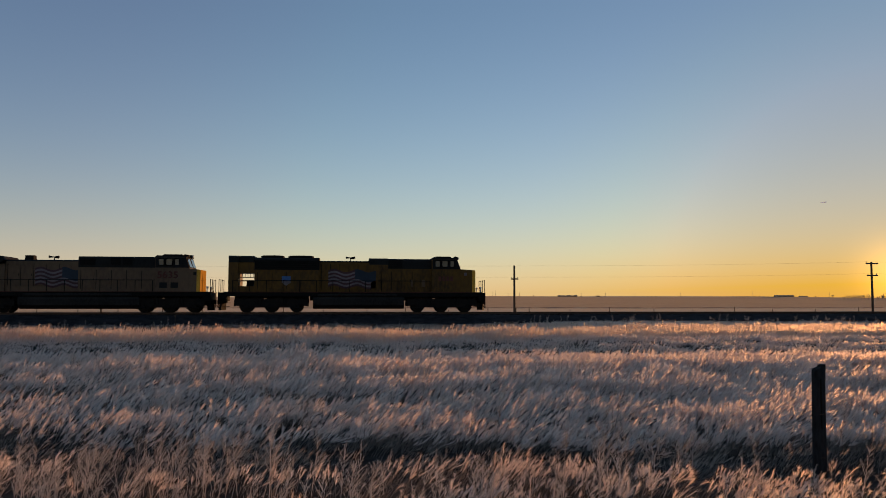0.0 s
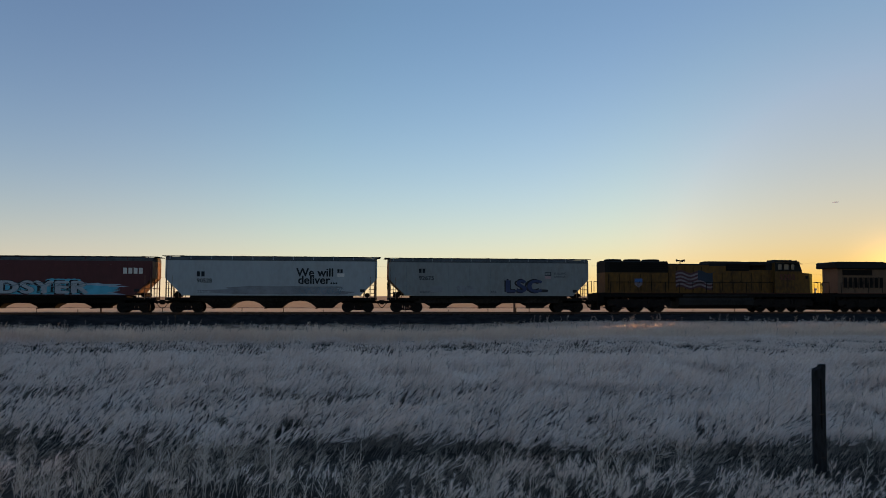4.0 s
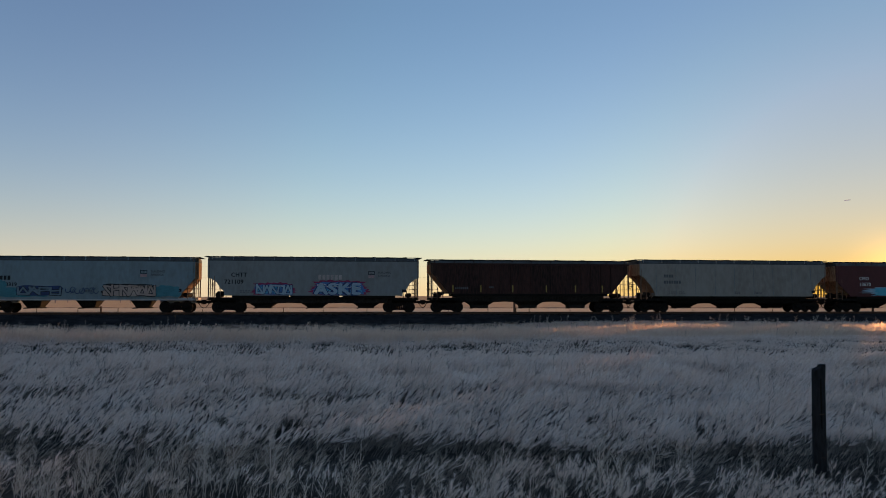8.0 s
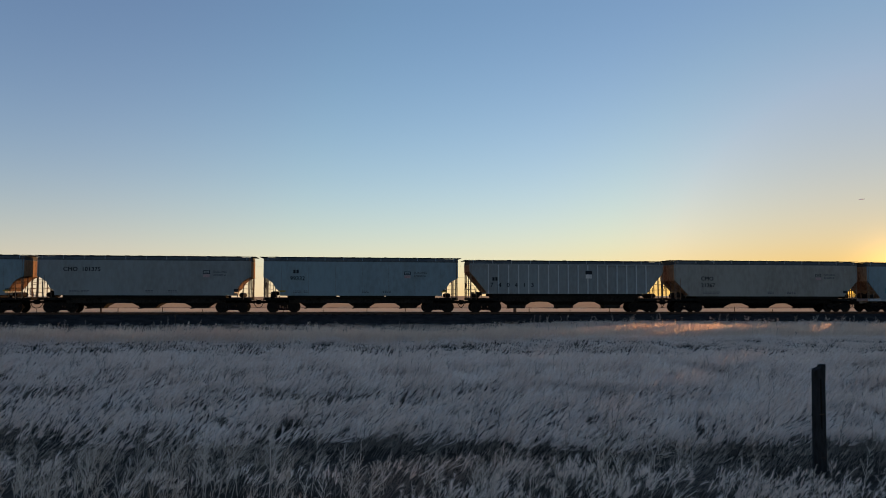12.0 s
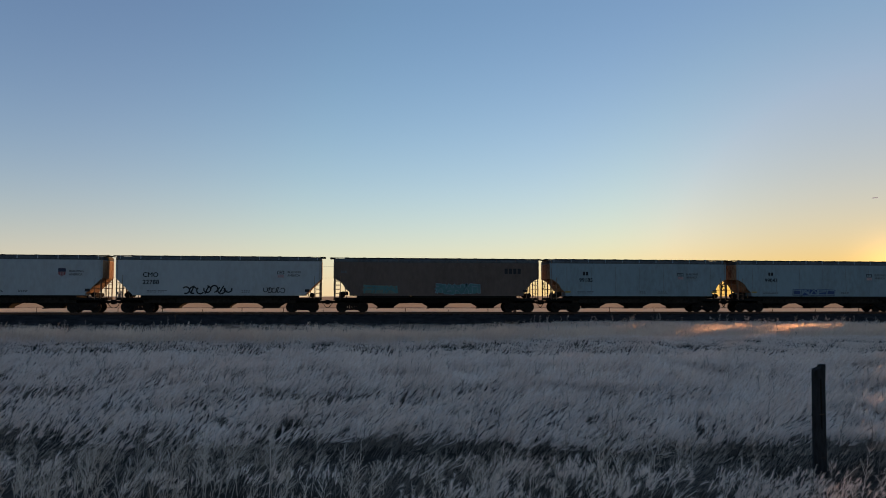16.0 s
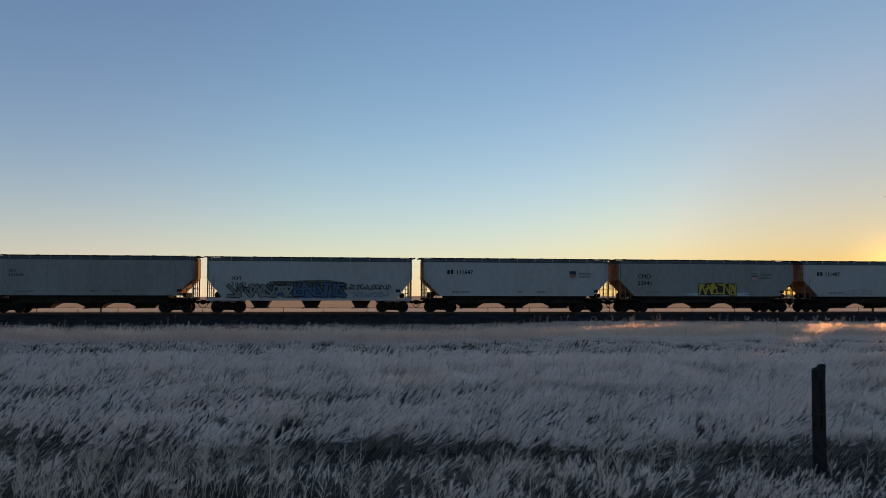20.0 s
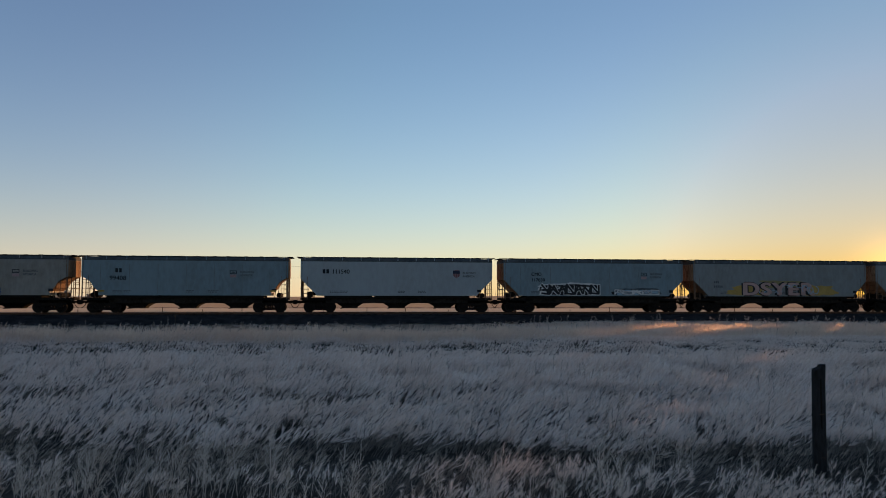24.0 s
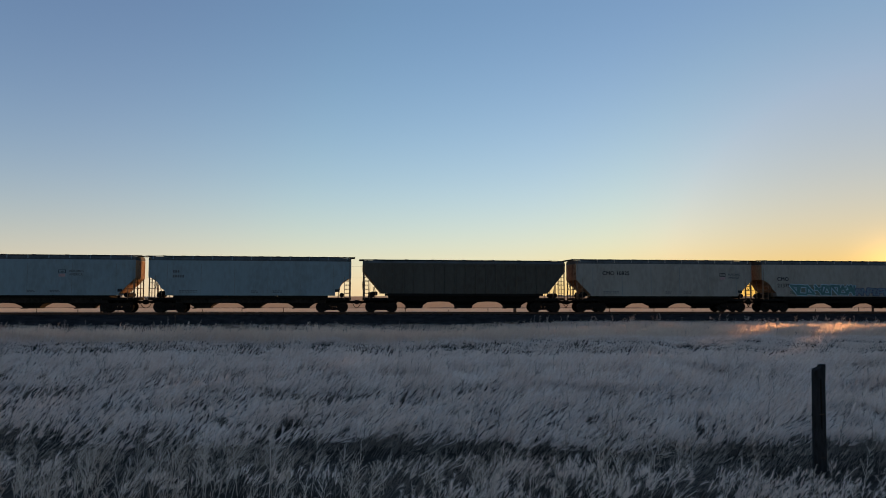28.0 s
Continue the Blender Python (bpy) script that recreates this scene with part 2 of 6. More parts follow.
def ground_z(x, y):
    """Height of the land, from plain coordinates or arrays of them."""
    x, y = np.asarray(x, float), np.asarray(y, float)
    along = y + 0.9 * np.sin(x * 0.21 + 1.0) + 0.5 * np.sin(x * 0.53)
    along = np.where(y > 40, y, along)
    z = np.interp(along, PROFILE_Y, PROFILE_Z)
    hollow = np.interp(y, (33, 38, 62, 66), (0, 1, 1, 0)) * np.interp(x - y * 0.13, (2, 12), (1, 0))
    z = z - 0.2 * hollow + 0.16 * np.exp(-((y - 32.5) / 3.2) ** 2) * np.interp(x - y * 0.13, (4, 12), (1, 0))
    near = np.clip(1 - np.abs(y) / 60, 0, 1)
    z = z + near * (0.04 * np.sin(x * 1.3 + y * 0.7) + 0.03 * np.sin(y * 2.1 - x * 0.6))
    far = np.clip((y - 800) / 700, 0, 1)
    return z + far * (1.3 * np.sin(x * 0.0023 + 0.6) + 0.7 * np.sin(x * 0.0061) + 0.9 + 2.4 * np.exp(-((x - 830) / 110) ** 2))


def sheet(name, xs, ys, material, label, category):
    X, Y = np.meshgrid(xs, ys)
    Z = ground_z(X, Y)
    n, m = len(xs), len(ys)
    idx = np.arange(n * m).reshape(m, n)
    faces = np.stack([idx[:-1, :-1], idx[:-1, 1:], idx[1:, 1:], idx[1:, :-1]], -1).reshape(-1, 4)
    me = bpy.data.meshes.new(name)
    me.from_pydata(np.stack([X, Y, Z], -1).reshape(-1, 3).tolist(), [], faces.tolist())
    me.polygons.foreach_set("use_smooth", [True] * len(me.polygons))
    for k in material:
        me.materials.append(k)
    return tagged(new(name, me), label, category, kind="structure")


def graded(lo, hi, start, step, grow):
    out, p, s = [start], start, step
    while p < hi:
        p, s = p + s, s * grow
        out.append(min(p, hi))
    p, s = start, step
    while p > lo:
        p, s = p - s, s * grow
        out.insert(0, max(p, lo))
    return np.array(out)


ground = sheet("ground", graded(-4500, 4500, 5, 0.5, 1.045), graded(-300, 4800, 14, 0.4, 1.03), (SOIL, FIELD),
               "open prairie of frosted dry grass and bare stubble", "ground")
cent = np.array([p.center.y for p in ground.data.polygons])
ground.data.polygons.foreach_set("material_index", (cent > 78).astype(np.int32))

# the railway: bed, sleepers, rails
bed = Build()
PROF = [(-5.2, -1.75), (-3.4, -0.62), (-1.75, -0.2), (1.75, -0.2), (3.4, -0.62), (5.0, -1.6)]
xs = np.linspace(-160, 260, 421)
rows = []
for x in xs:
    rows.append([(x, y + (0.12 * noise.noise((x * 0.7, y, 0)) if abs(y) > 1.8 else 0), z + 0.05 * noise.noise((x * 0.9, y * 2, 4))) for y, z in PROF])
bed.rings(rows)
trackbed = tagged(new("trackbed", bed.mesh("trackbed", BALLAST)), "dark crushed-stone ballast bank under the railway", "trackbed", kind="structure")
trackbed.location = (0, TRACK_Y, RAIL_Z)
ties = Build()
for i in range(700):
    ties.box(-160 + i * 0.6 + 0.02 * math.sin(i * 7.1), -160 + i * 0.6 + 0.23, -1.3 + 0.04 * math.sin(i * 3.3), 1.3, -0.3, -0.165 + 0.008 * math.sin(i * 5.7))
sleepers = tagged(new("sleepers", ties.mesh("sleepers", TIE)), "dark creosoted timber sleepers bedded in ballast", "sleepers", kind="stuff")
sleepers.location = trackbed.location
RAIL_SECTION = [(-0.07, -0.172), (0.07, -0.172), (0.07, -0.155), (0.012, -0.135), (0.012, -0.045), (0.036, -0.03), (0.036, -0.004),
                (0.028, 0), (-0.028, 0), (-0.036, -0.004), (-0.036, -0.03), (-0.012, -0.045), (-0.012, -0.135), (-0.07, -0.155)]
for side in (-0.754, 0.754):
    r = Build().along(RAIL_SECTION, -160, 260)
    rail = tagged(new("rail", r.mesh("rail", RUST)), "long rusty steel rail on timber sleepers", "rail", group="rails of the track", kind="structure")
    rail.location = (0, TRACK_Y + side, RAIL_Z)


# ---- rolling stock: running gear ----
def wheelset_mesh(r, name):
    b = Build()
    for s in (-1, 1):
        y = s * 0.755
        n = 24
        ring = lambda rad, yy: [(rad * math.cos(2 * math.pi * i / n), yy, rad * math.sin(2 * math.pi * i / n)) for i in range(n)]
        b.rings([ring(r, y + s * 0.06), ring(r, y - s * 0.055), ring(r + 0.028, y - s * 0.065), ring(r + 0.028, y - s * 0.09)])
        b.disc((0, y + s * 0.075, 0), 0.02, r * 0.86, 20)
        b.disc((0, y + s * 0.11, 0), 0.06, r * 0.26, 12)
        for k in range(4):                       # lightening marks on the plate
            a = k * math.pi / 2 + 0.3
            b.disc((r * 0.55 * math.cos(a), y + s * 0.097, r * 0.55 * math.sin(a)), 0.006, r * 0.11, 8)
    b.rod((0, -1.0, 0), (0, 1.0, 0), 0.08, 10)
    return b.mesh(name, WHEEL)


CAR_WHEEL, LOCO_WHEEL = wheelset_mesh(0.457, "wheelset"), wheelset_mesh(0.533, "wheelset")
ROLLING = []                                     # (wheelset, radius)


def side_frame_mesh():
    b = Build()
    top = [(-1.2, 0.62), (-1.05, 0.74), (-0.55, 0.78), (0.55, 0.78), (1.05, 0.74), (1.2, 0.62), (1.15, 0.42), (0.72, 0.42), (0.42, 0.2), (-0.42, 0.2), (-0.72, 0.42), (-1.15, 0.42)]
    b.slab(top[:6] + [(1.15, 0.46), (0.6, 0.58), (-0.6, 0.58), (-1.15, 0.46)], -0.08, 0.08)
    b.slab([(-1.0, 0.5), (-0.72, 0.56), (-0.28, 0.3), (0.28, 0.3), (0.72, 0.56), (1.0, 0.5), (0.5, 0.2), (-0.5, 0.2)], -0.07, 0.07)
    for x in (-0.32, 0.32):
        b.box(x - 0.06, x + 0.06, -0.07, 0.07, 0.28, 0.6)
    for x in (-0.16, 0, 0.16):                   # springs
        b.rod((x, 0.02, 0.3), (x, 0.02, 0.56), 0.065, 8)
    for x in (-0.9, 0.9):                        # bearing boxes
        b.box(x - 0.14, x + 0.14, -0.12, 0.1, 0.36, 0.6, 0.03)
        b.disc((x, -0.13, 0.46), 0.03, 0.1, 10)
    return b.mesh("side_frame", STEEL)


SIDE_FRAME = side_frame_mesh()
BOLSTER = Build().box(-0.2, 0.2, -0.95, 0.95, 0.5, 0.86, 0.04).box(-0.5, 0.5, -0.3, 0.3, 0.62, 0.8).disc((0, 0, 0.9), 0.01, 0.02).rod((0, 0, 0.84), (0, 0, 0.98), 0.2, 12).rod((-0.6, -0.5, 0.45), (-0.6, 0.5, 0.45), 0.05).rod((0.6, -0.5, 0.45), (0.6, 0.5, 0.45), 0.05).mesh("bogie", STEEL)


def roll_under(parent, mesh, x, r):
    ws = new("wheelset", mesh)
    ws.parent = parent
    ws.matrix_parent_inverse = pose(x, 0, r)
    ROLLING.append((ws, r))
    return ws


def bogie(parent, x):
    b = part("bogie", BOLSTER, parent=parent, at=pose(x, 0, 0))
    for s in (-1, 1):
        part("side_frame", SIDE_FRAME, parent=b, at=pose(0, s * 1.0, 0, 0, 0, 0 if s < 0 else 180))
    for d in (-0.89, 0.89):
        roll_under(b, CAR_WHEEL, d, 0.457)
    return b


def coupler_mesh():
    b = Build().box(-0.75, -0.12, -0.1, 0.1, 0.78, 0.98).slab([(-0.16, 0.7), (0.0, 0.66), (0.07, 0.72), (0.07, 1.02), (0.0, 1.06), (-0.16, 1.04)], -0.16, 0.16)
    b.pipe([(-0.3, -0.35, 0.78), (-0.25, -0.36, 0.6), (-0.12, -0.34, 0.45), (0.0, -0.3, 0.38), (0.06, -0.28, 0.36)], 0.03, 6)
    b.rod((-0.35, -1.3, 0.95), (-0.15, -0.1, 1.08), 0.018, 5)
    b.box(-0.42, -0.34, -0.4, -0.3, 0.72, 0.95)
    return b.mesh("coupler", STEEL)


COUPLER = coupler_mesh()


# ---- lettering and painted tags ----
def bars(n, cap, material, parent, x, z, y, name="marking"):
    """n plain blocks in a row, for writing that is not spelled out."""
    b = Build()
    for i in range(n):
        b.box(x + i * cap * 0.86, x + i * cap * 0.86 + cap * 0.62, y - 0.003, y + 0.003, z, z + cap)
    return part(name, b, material, parent)


def cloud(parent, x0, x1, z0, z1, y, material, rng, rough=0.12, name="painted_tag", n=44, spikes=0.0):
    """A patch of spray paint with an uneven outline."""
    pts = []
    w, h = x1 - x0, z1 - z0
    p3, p5, p8 = (rng.uniform(0, 6.28) for _ in range(3))
    for i in range(n):
        a = 2 * math.pi * i / n
        c, s = math.cos(a), math.sin(a)
        k = 1.0 / max(abs(c), abs(s)) ** 0.72
        j = 1 + rough * (0.5 * math.sin(3 * a + p3) + 0.4 * math.sin(5 * a + p5) + 0.35 * math.sin(11 * a + p8)) + (spikes if i % 2 else 0)
        pts.append((x0 + w / 2 + c * k * j * w / 2, z0 + h / 2 + max(-1.0, s * k * j) * h / 2))
    return part(name, Build().slab(pts, y - 0.003, y + 0.003), material, parent)


def stroke(b, pts, thick, y):
    """A brushed line through points in x and z."""
    for (xa, za), (xb, zb) in zip(pts, pts[1:]):
        dx, dz = xb - xa, zb - za
        ln = math.hypot(dx, dz) or 1
        ox, oz = -dz / ln * thick / 2, dx / ln * thick / 2
        ex, ez = dx / ln * thick * 0.3, dz / ln * thick * 0.3
        b.slab([(xa + ox - ex, za + oz - ez), (xb + ox + ex, zb + oz + ez), (xb - ox + ex, zb - oz + ez), (xa - ox - ex, za - oz - ez)], y - 0.003, y + 0.002)


def scrawl(parent, x0, x1, z0, z1, y, material, rng, n=7, thick=0.07, name="painted_strokes"):
    """A hasty tag: joined loops and slashes that cannot be read."""
    b = Build()
    w = (x1 - x0) / n
    for i in range(n):
        cx, cz = x0 + (i + 0.5) * w, (z0 + z1) / 2 + rng.uniform(-0.12, 0.12) * (z1 - z0)
        r0, turn = rng.uniform(0, 6.28), rng.choice((-1, 1)) * rng.uniform(3.2, 5.6)
        k = 8
        pts = [(cx + w * 0.5 * math.cos(r0 + turn * j / k), cz + (z1 - z0) * 0.46 * math.sin(r0 + turn * j / k)) for j in range(k + 1)]
        stroke(b, pts, thick, y)
        if i % 2:
            stroke(b, [(cx - w * 0.3, z0), (cx + w * rng.uniform(0.0, 0.5), z1)], thick, y - 0.002)
    ob = part(name, b, material, parent)
    ob["kind"] = "stuff"
    return ob


def bubbles(parent, x0, x1, z0, z1, y, fill, edge, rng, n=6):
    """Wild angular letter shapes, each of a few slanted bars with an outline, too tangled to read."""
    w, h = (x1 - x0) / n, z1 - z0
    t = min(0.23 * w, 0.2 * h)
    for i in range(n):
        xa, xb = x0 + (i + 0.08) * w, x0 + (i + 0.98) * w
        za, zb, lean = z0 + rng.uniform(0, 0.1) * h, z1 - rng.uniform(0, 0.14) * h, rng.uniform(-0.1, 0.2) * w
        zm = (za + zb) / 2 + rng.uniform(-0.1, 0.1) * h
        kinds = ([(xa, za), (xa + lean, zb)], [(xb - lean, za), (xb, zb)], [(xa, zb), (xb, zb - 0.08 * h)], [(xa, za + 0.05 * h), (xb, za)],
                 [(xa, zm), (xb, zm + 0.08 * h)], [(xa, zb), (xb, za)], [(xa, za), ((xa + xb) / 2, zb), (xb, za + 0.1 * h)])
        lines = [kinds[k] for k in rng.sample(range(7), 3)]
        lines.append(kinds[0] if rng.random() < 0.6 else kinds[1])
        d = 0.002 * (i % 2)
        back, front = Build(), Build()
        for q, line in enumerate(lines):
            stroke(back, line, t * 1.75, y - d - 0.0004 * q)
            stroke(front, line, t, y - 0.012 - d - 0.0004 * q)
        letter = part("painted_letter", back, edge, parent)
        letter["kind"] = "stuff"
        part("letter_fill", front, fill, letter)["kind"] = "stuff"


def spray(name, color):
    return mat("spray_" + name, color, 0.6, vary=0.35, size=4, bump=0)


# ---- covered hopper cars ----
def hopper_paint(name, color, rust=0.3):
    return mat("paint_" + name, color, 0.55, vary=rust * 0.75, size=1.0, bump=0.03, streak=0.7, second=tuple(c * k for c, k in zip(color, (0.55, 0.48, 0.44))))


GREY = hopper_paint("hopper_grey", (0.205, 0.222, 0.228))
LIGHT = hopper_paint("hopper_light_grey", (0.305, 0.335, 0.355), 0.2)
BLUEGREY = hopper_paint("hopper_blue_grey", (0.178, 0.24, 0.275))
TAN = hopper_paint("hopper_tan_grey", (0.255, 0.243, 0.222), 0.35)
MAROON = hopper_paint("hopper_maroon", (0.074, 0.017, 0.020))
BROWN = hopper_paint("hopper_brown", (0.095, 0.068, 0.057), 0.4)
RUSTY = mat("paint_hopper_rusty", (0.058, 0.028, 0.024), 0.7, vary=0.5, size=2.2, bump=0.04, streak=0.92, second=(0.018, 0.013, 0.012), spec=0.1)
OLIVE = hopper_paint("hopper_olive", (0.058, 0.055, 0.046), 0.6)
# underside: the shade below the body is put into this dark colour
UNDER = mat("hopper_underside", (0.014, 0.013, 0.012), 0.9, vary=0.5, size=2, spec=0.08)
# roof down to the eaves, darker than the sides
ROOF = mat("galvanised_dark_roof", (0.085, 0.09, 0.095), 0.7, vary=0.5, size=2, spec=0.1)
# chutes share the body's grey; shade under the car is in this colour
CHUTE = mat("chute_shaded_grey", (0.036, 0.033, 0.031), 0.85, vary=0.5, size=1.5, streak=0.5, spec=0.08)
SEAM = mat("grimy_seam", (0.20, 0.235, 0.25), 0.8, vary=0.5, size=3)
# sky light caught by the standing ribs, put into a paler paint
RIB_SKYLIT = hopper_paint("rib_skylit_pale", (0.40, 0.42, 0.43), 0.4)
SILL_PALE = hopper_paint("sill_pale", (0.38, 0.38, 0.39), 0.3)
YELLOW_STRIPE = mat("yellow_reflector", (0.30, 0.21, 0.04), 0.5, vary=0.2)
HW = 1.58                                        # half width of a hopper body


def end_curve(style, zt, depth, zb):
    """The cut-away at a car's end, from the end wall inwards and down: (in from the end, height)."""
    if style == "arch":
        return [(0.0, zt + 0.1), (0.35, zt - 0.05), (0.75, zt - 0.35), (1.02, zt - 0.8), (depth, zb + 0.35), (depth + 0.02, zb)]
    if style == "round":
        return [(0.0, zt + 0.45), (0.3, zt + 0.28), (0.95, zt - 0.4), (1.15, zt - 0.75), (depth, zb + 0.3), (depth + 0.02, zb)]
    return [(0.0, zt), (depth, zb + 0.12), (depth + 0.02, zb)]


def hopper(L, style, paint, top=4.72, seams=0, ribs=0, bay=4.1, sill=None, deck=False, label="", ladder=None, belly=""):
    """A three-bay covered hopper: rail level at z = 0, +x leads. style: cut, arch or round ends; deck: a long flat side sill."""
    car = thing("hopper_car", label, "freight car", "cars of the train")
    half = L / 2 - 0.52
    eave = top - 0.42
    zb = 1.12 if deck else 1.62 if ribs else 1.42
    zt = 2.85
    cut = end_curve(style, zt, 1.35 if style != "cut" else 1.3, zb)
    if ribs:
        cut = [(0.0, 3.55), (1.5, 1.75), (1.52, zb)]
    outline = [(-half, eave)] + [(-half + i, z) for i, z in cut] + [(half - i, z) for i, z in reversed(cut)] + [(half, eave)]
    skin = HW - (0.07 if ribs else 0)
    part("body", Build().slab(outline, -skin, skin), paint, car)
    # roof: rounded eaves and a shallow crown
    k = skin
    prof = [(-k, eave), (-k + 0.02, eave + 0.14), (-k + 0.12, eave + 0.25), (-k + 0.4, eave + 0.31), (0, eave + 0.38),
            (k - 0.4, eave + 0.31), (k - 0.12, eave + 0.25), (k - 0.02, eave + 0.14), (k, eave)]
    part("roof", Build().along(prof, -half, half), ROOF, car)
    part("hatch_cover", Build().soft_box(-half + 0.9, half - 0.9, -0.3, 0.3, eave + 0.36, top - 0.02, 0.03), STEEL if ribs else paint, car)
    board = Build()
    bracket = Build().box(-0.03, 0.03, -0.05, 0.01, eave + 0.1, top - 0.05).mesh("roof_bracket", paint)
    for s in (-1, 1):
        board.box(-half - 0.3, half + 0.3, s * 1.0 - 0.3, s * 1.0 + 0.3, top - 0.06, top - 0.02)
        n = 11
        for i in range(n):
            x = -half + 0.35 + i * (2 * half - 0.7) / (n - 1)
            part("roof_bracket", bracket, parent=car, at=pose(x, s * (k + 0.004), 0, 0, 0, 0 if s > 0 else 180))
    for e in (-1, 1):
        board.box(e * (half + 0.11) - 0.23, e * (half + 0.11) + 0.23, -1.3, 1.3, top - 0.06, top - 0.02)
    part("running_board", board, STEEL, car, "dark steel grating walkway along the roof")
    latch = Build().soft_box(-0.16, 0.16, -0.12, 0.12, top - 0.03, top + 0.055, 0.02).mesh("hatch_latch", STEEL)
    lids = 7 if style != "arch" else 12
    for i in range(lids):
        part("hatch_latch", latch, parent=car, at=pose(-half + 1.1 + i * (2 * half - 2.2) / (lids - 1) + 0.14 * math.sin(i * 2.3 + L), -0.15, 0))
    if not ribs:
        bead = Build()
        for s in (-1, 1):
            bead.box(-half + 0.02, half - 0.02, s * (HW + 0.008) - 0.012, s * (HW + 0.008) + 0.012, eave - 0.3, eave - 0.24)
            bead.box(-half + 1.4, half - 1.4, s * (HW + 0.008) - 0.012, s * (HW + 0.008) + 0.012, zb + 0.02, zb + 0.1)
        part("side_bead", bead, paint, car)
    if seams:
        seam = Build().box(-0.02, 0.02, -0.008, 0.008, zb + 0.1, eave - 0.3).mesh("panel_seam", SEAM)
        for i in range(seams):
            x = -half + 1.5 + i * (2 * half - 3.0) / (seams - 1)
            for s in (-1, 1):
                part("panel_seam", seam, parent=car, at=pose(x, s * (HW + 0.006), 0))
    if ribs:
        rib = Build().slab([(-0.05, 1.62), (0.05, 1.62), (0.05, eave), (-0.05, eave)], -0.05, 0.05).mesh("rib", RIB_SKYLIT if paint is GREY else paint)
        cap = Build()
        for s in (-1, 1):
            cap.box(-half, half, s * (HW - 0.03) - 0.05, s * (HW - 0.03) + 0.05, eave - 0.08, eave + 0.08)
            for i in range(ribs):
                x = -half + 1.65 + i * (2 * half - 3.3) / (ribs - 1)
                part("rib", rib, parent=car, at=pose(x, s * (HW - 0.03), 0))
        part("top_chord", cap, paint, car)
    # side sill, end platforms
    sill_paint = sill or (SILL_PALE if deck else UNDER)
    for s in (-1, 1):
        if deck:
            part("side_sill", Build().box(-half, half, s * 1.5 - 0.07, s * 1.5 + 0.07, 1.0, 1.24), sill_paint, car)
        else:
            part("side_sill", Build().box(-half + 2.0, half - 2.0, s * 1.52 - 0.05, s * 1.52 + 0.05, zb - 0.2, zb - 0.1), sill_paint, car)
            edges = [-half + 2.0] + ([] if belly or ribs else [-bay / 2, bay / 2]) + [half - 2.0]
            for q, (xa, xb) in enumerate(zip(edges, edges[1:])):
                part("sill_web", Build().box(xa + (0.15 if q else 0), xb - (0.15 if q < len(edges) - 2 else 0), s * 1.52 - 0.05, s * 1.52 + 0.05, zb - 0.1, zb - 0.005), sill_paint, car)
    for e in (-1, 1):
        p = Build().slab(sorted([(e * half, 1.02), (e * (half - 2.6), 1.02), (e * (half - 2.6), 1.24), (e * half, 1.24)], key=lambda q: math.atan2(q[1] - 1.13, q[0] - e * (half - 1.3))), -1.42, 1.42)
        p.slab(sorted([(e * (half - 0.1), 0.78), (e * (half - 3.0), 0.78), (e * (half - 3.0), 1.04), (e * (half - 0.1), 1.04)], key=lambda q: math.atan2(q[1] - 0.9, q[0] - e * (half - 1.5))), -0.28, 0.28)
        part("end_platform", p, sill_paint, car)
        # corner posts, ladders, brace
        lad = ladder or LADDER
        tall = Build().box(-0.035, 0.035, -0.035, 0.035, 1.2, eave + 0.1).mesh("end_post", lad)
        short = Build().box(-0.03, 0.03, -0.03, 0.03, 1.2, eave - 0.9).mesh("end_post", lad)
        for y in (-1.46, -0.5, 0.5, 1.46):
            part("end_post", tall if abs(y) > 1 else short, parent=car, at=pose(e * (half - 0.06), y, 0))
        for s in (-1, 1):
            ld = Build()
            for x in (half - 0.12, half - 0.56):
                ld.box(e * x - 0.022, e * x + 0.022, s * 1.56 - 0.02, s * 1.56 + 0.02, 1.1, zt + 0.2 if x < half - 0.3 else eave + 0.25)
            for i in range(9):
                z = 1.25 + i * 0.36
                if z < zt + 0.2:
                    ld.box(e * (half - 0.34) - 0.22, e * (half - 0.34) + 0.22, s * 1.56 - 0.014, s * 1.56 + 0.014, z, z + 0.03)
            part("ladder", ld, lad, car)
        br = Build().rod((e * (half - 1.1), -1.42, 1.24), (e * (half - 0.95), -1.42, 2.2), 0.03).rod((e * (half - 1.1), 1.42, 1.24), (e * (half - 0.95), 1.42, 2.2), 0.03)
        br.rod((e * half, -1.4, 2.0), (e * half, 1.4, 2.0), 0.025).rod((e * half, -1.4, 2.5), (e * half, 1.4, 2.5), 0.02)
        part("grab_rails", br, lad, car)
        # added cylinder for the end clutter; it blocks low sun through the openings
        part("air_reservoir", Build().rod((e * (half - 0.78), -1.1, 1.46), (e * (half - 0.78), 1.1, 1.46), 0.2, 10).box(e * (half - 0.78) - 0.06, e * (half - 0.78) + 0.06, -0.7, -0.6, 1.22, 1.4).box(e * (half - 0.78) - 0.06, e * (half - 0.78) + 0.06, 0.6, 0.7, 1.22, 1.4), STEEL, car)
        part("coupler", COUPLER, parent=car, at=pose(e * (L / 2 - 0.03), 0, 0, 0, 0, 0 if e > 0 else 180))
        bogie(car, e * (L / 2 - 2.12))
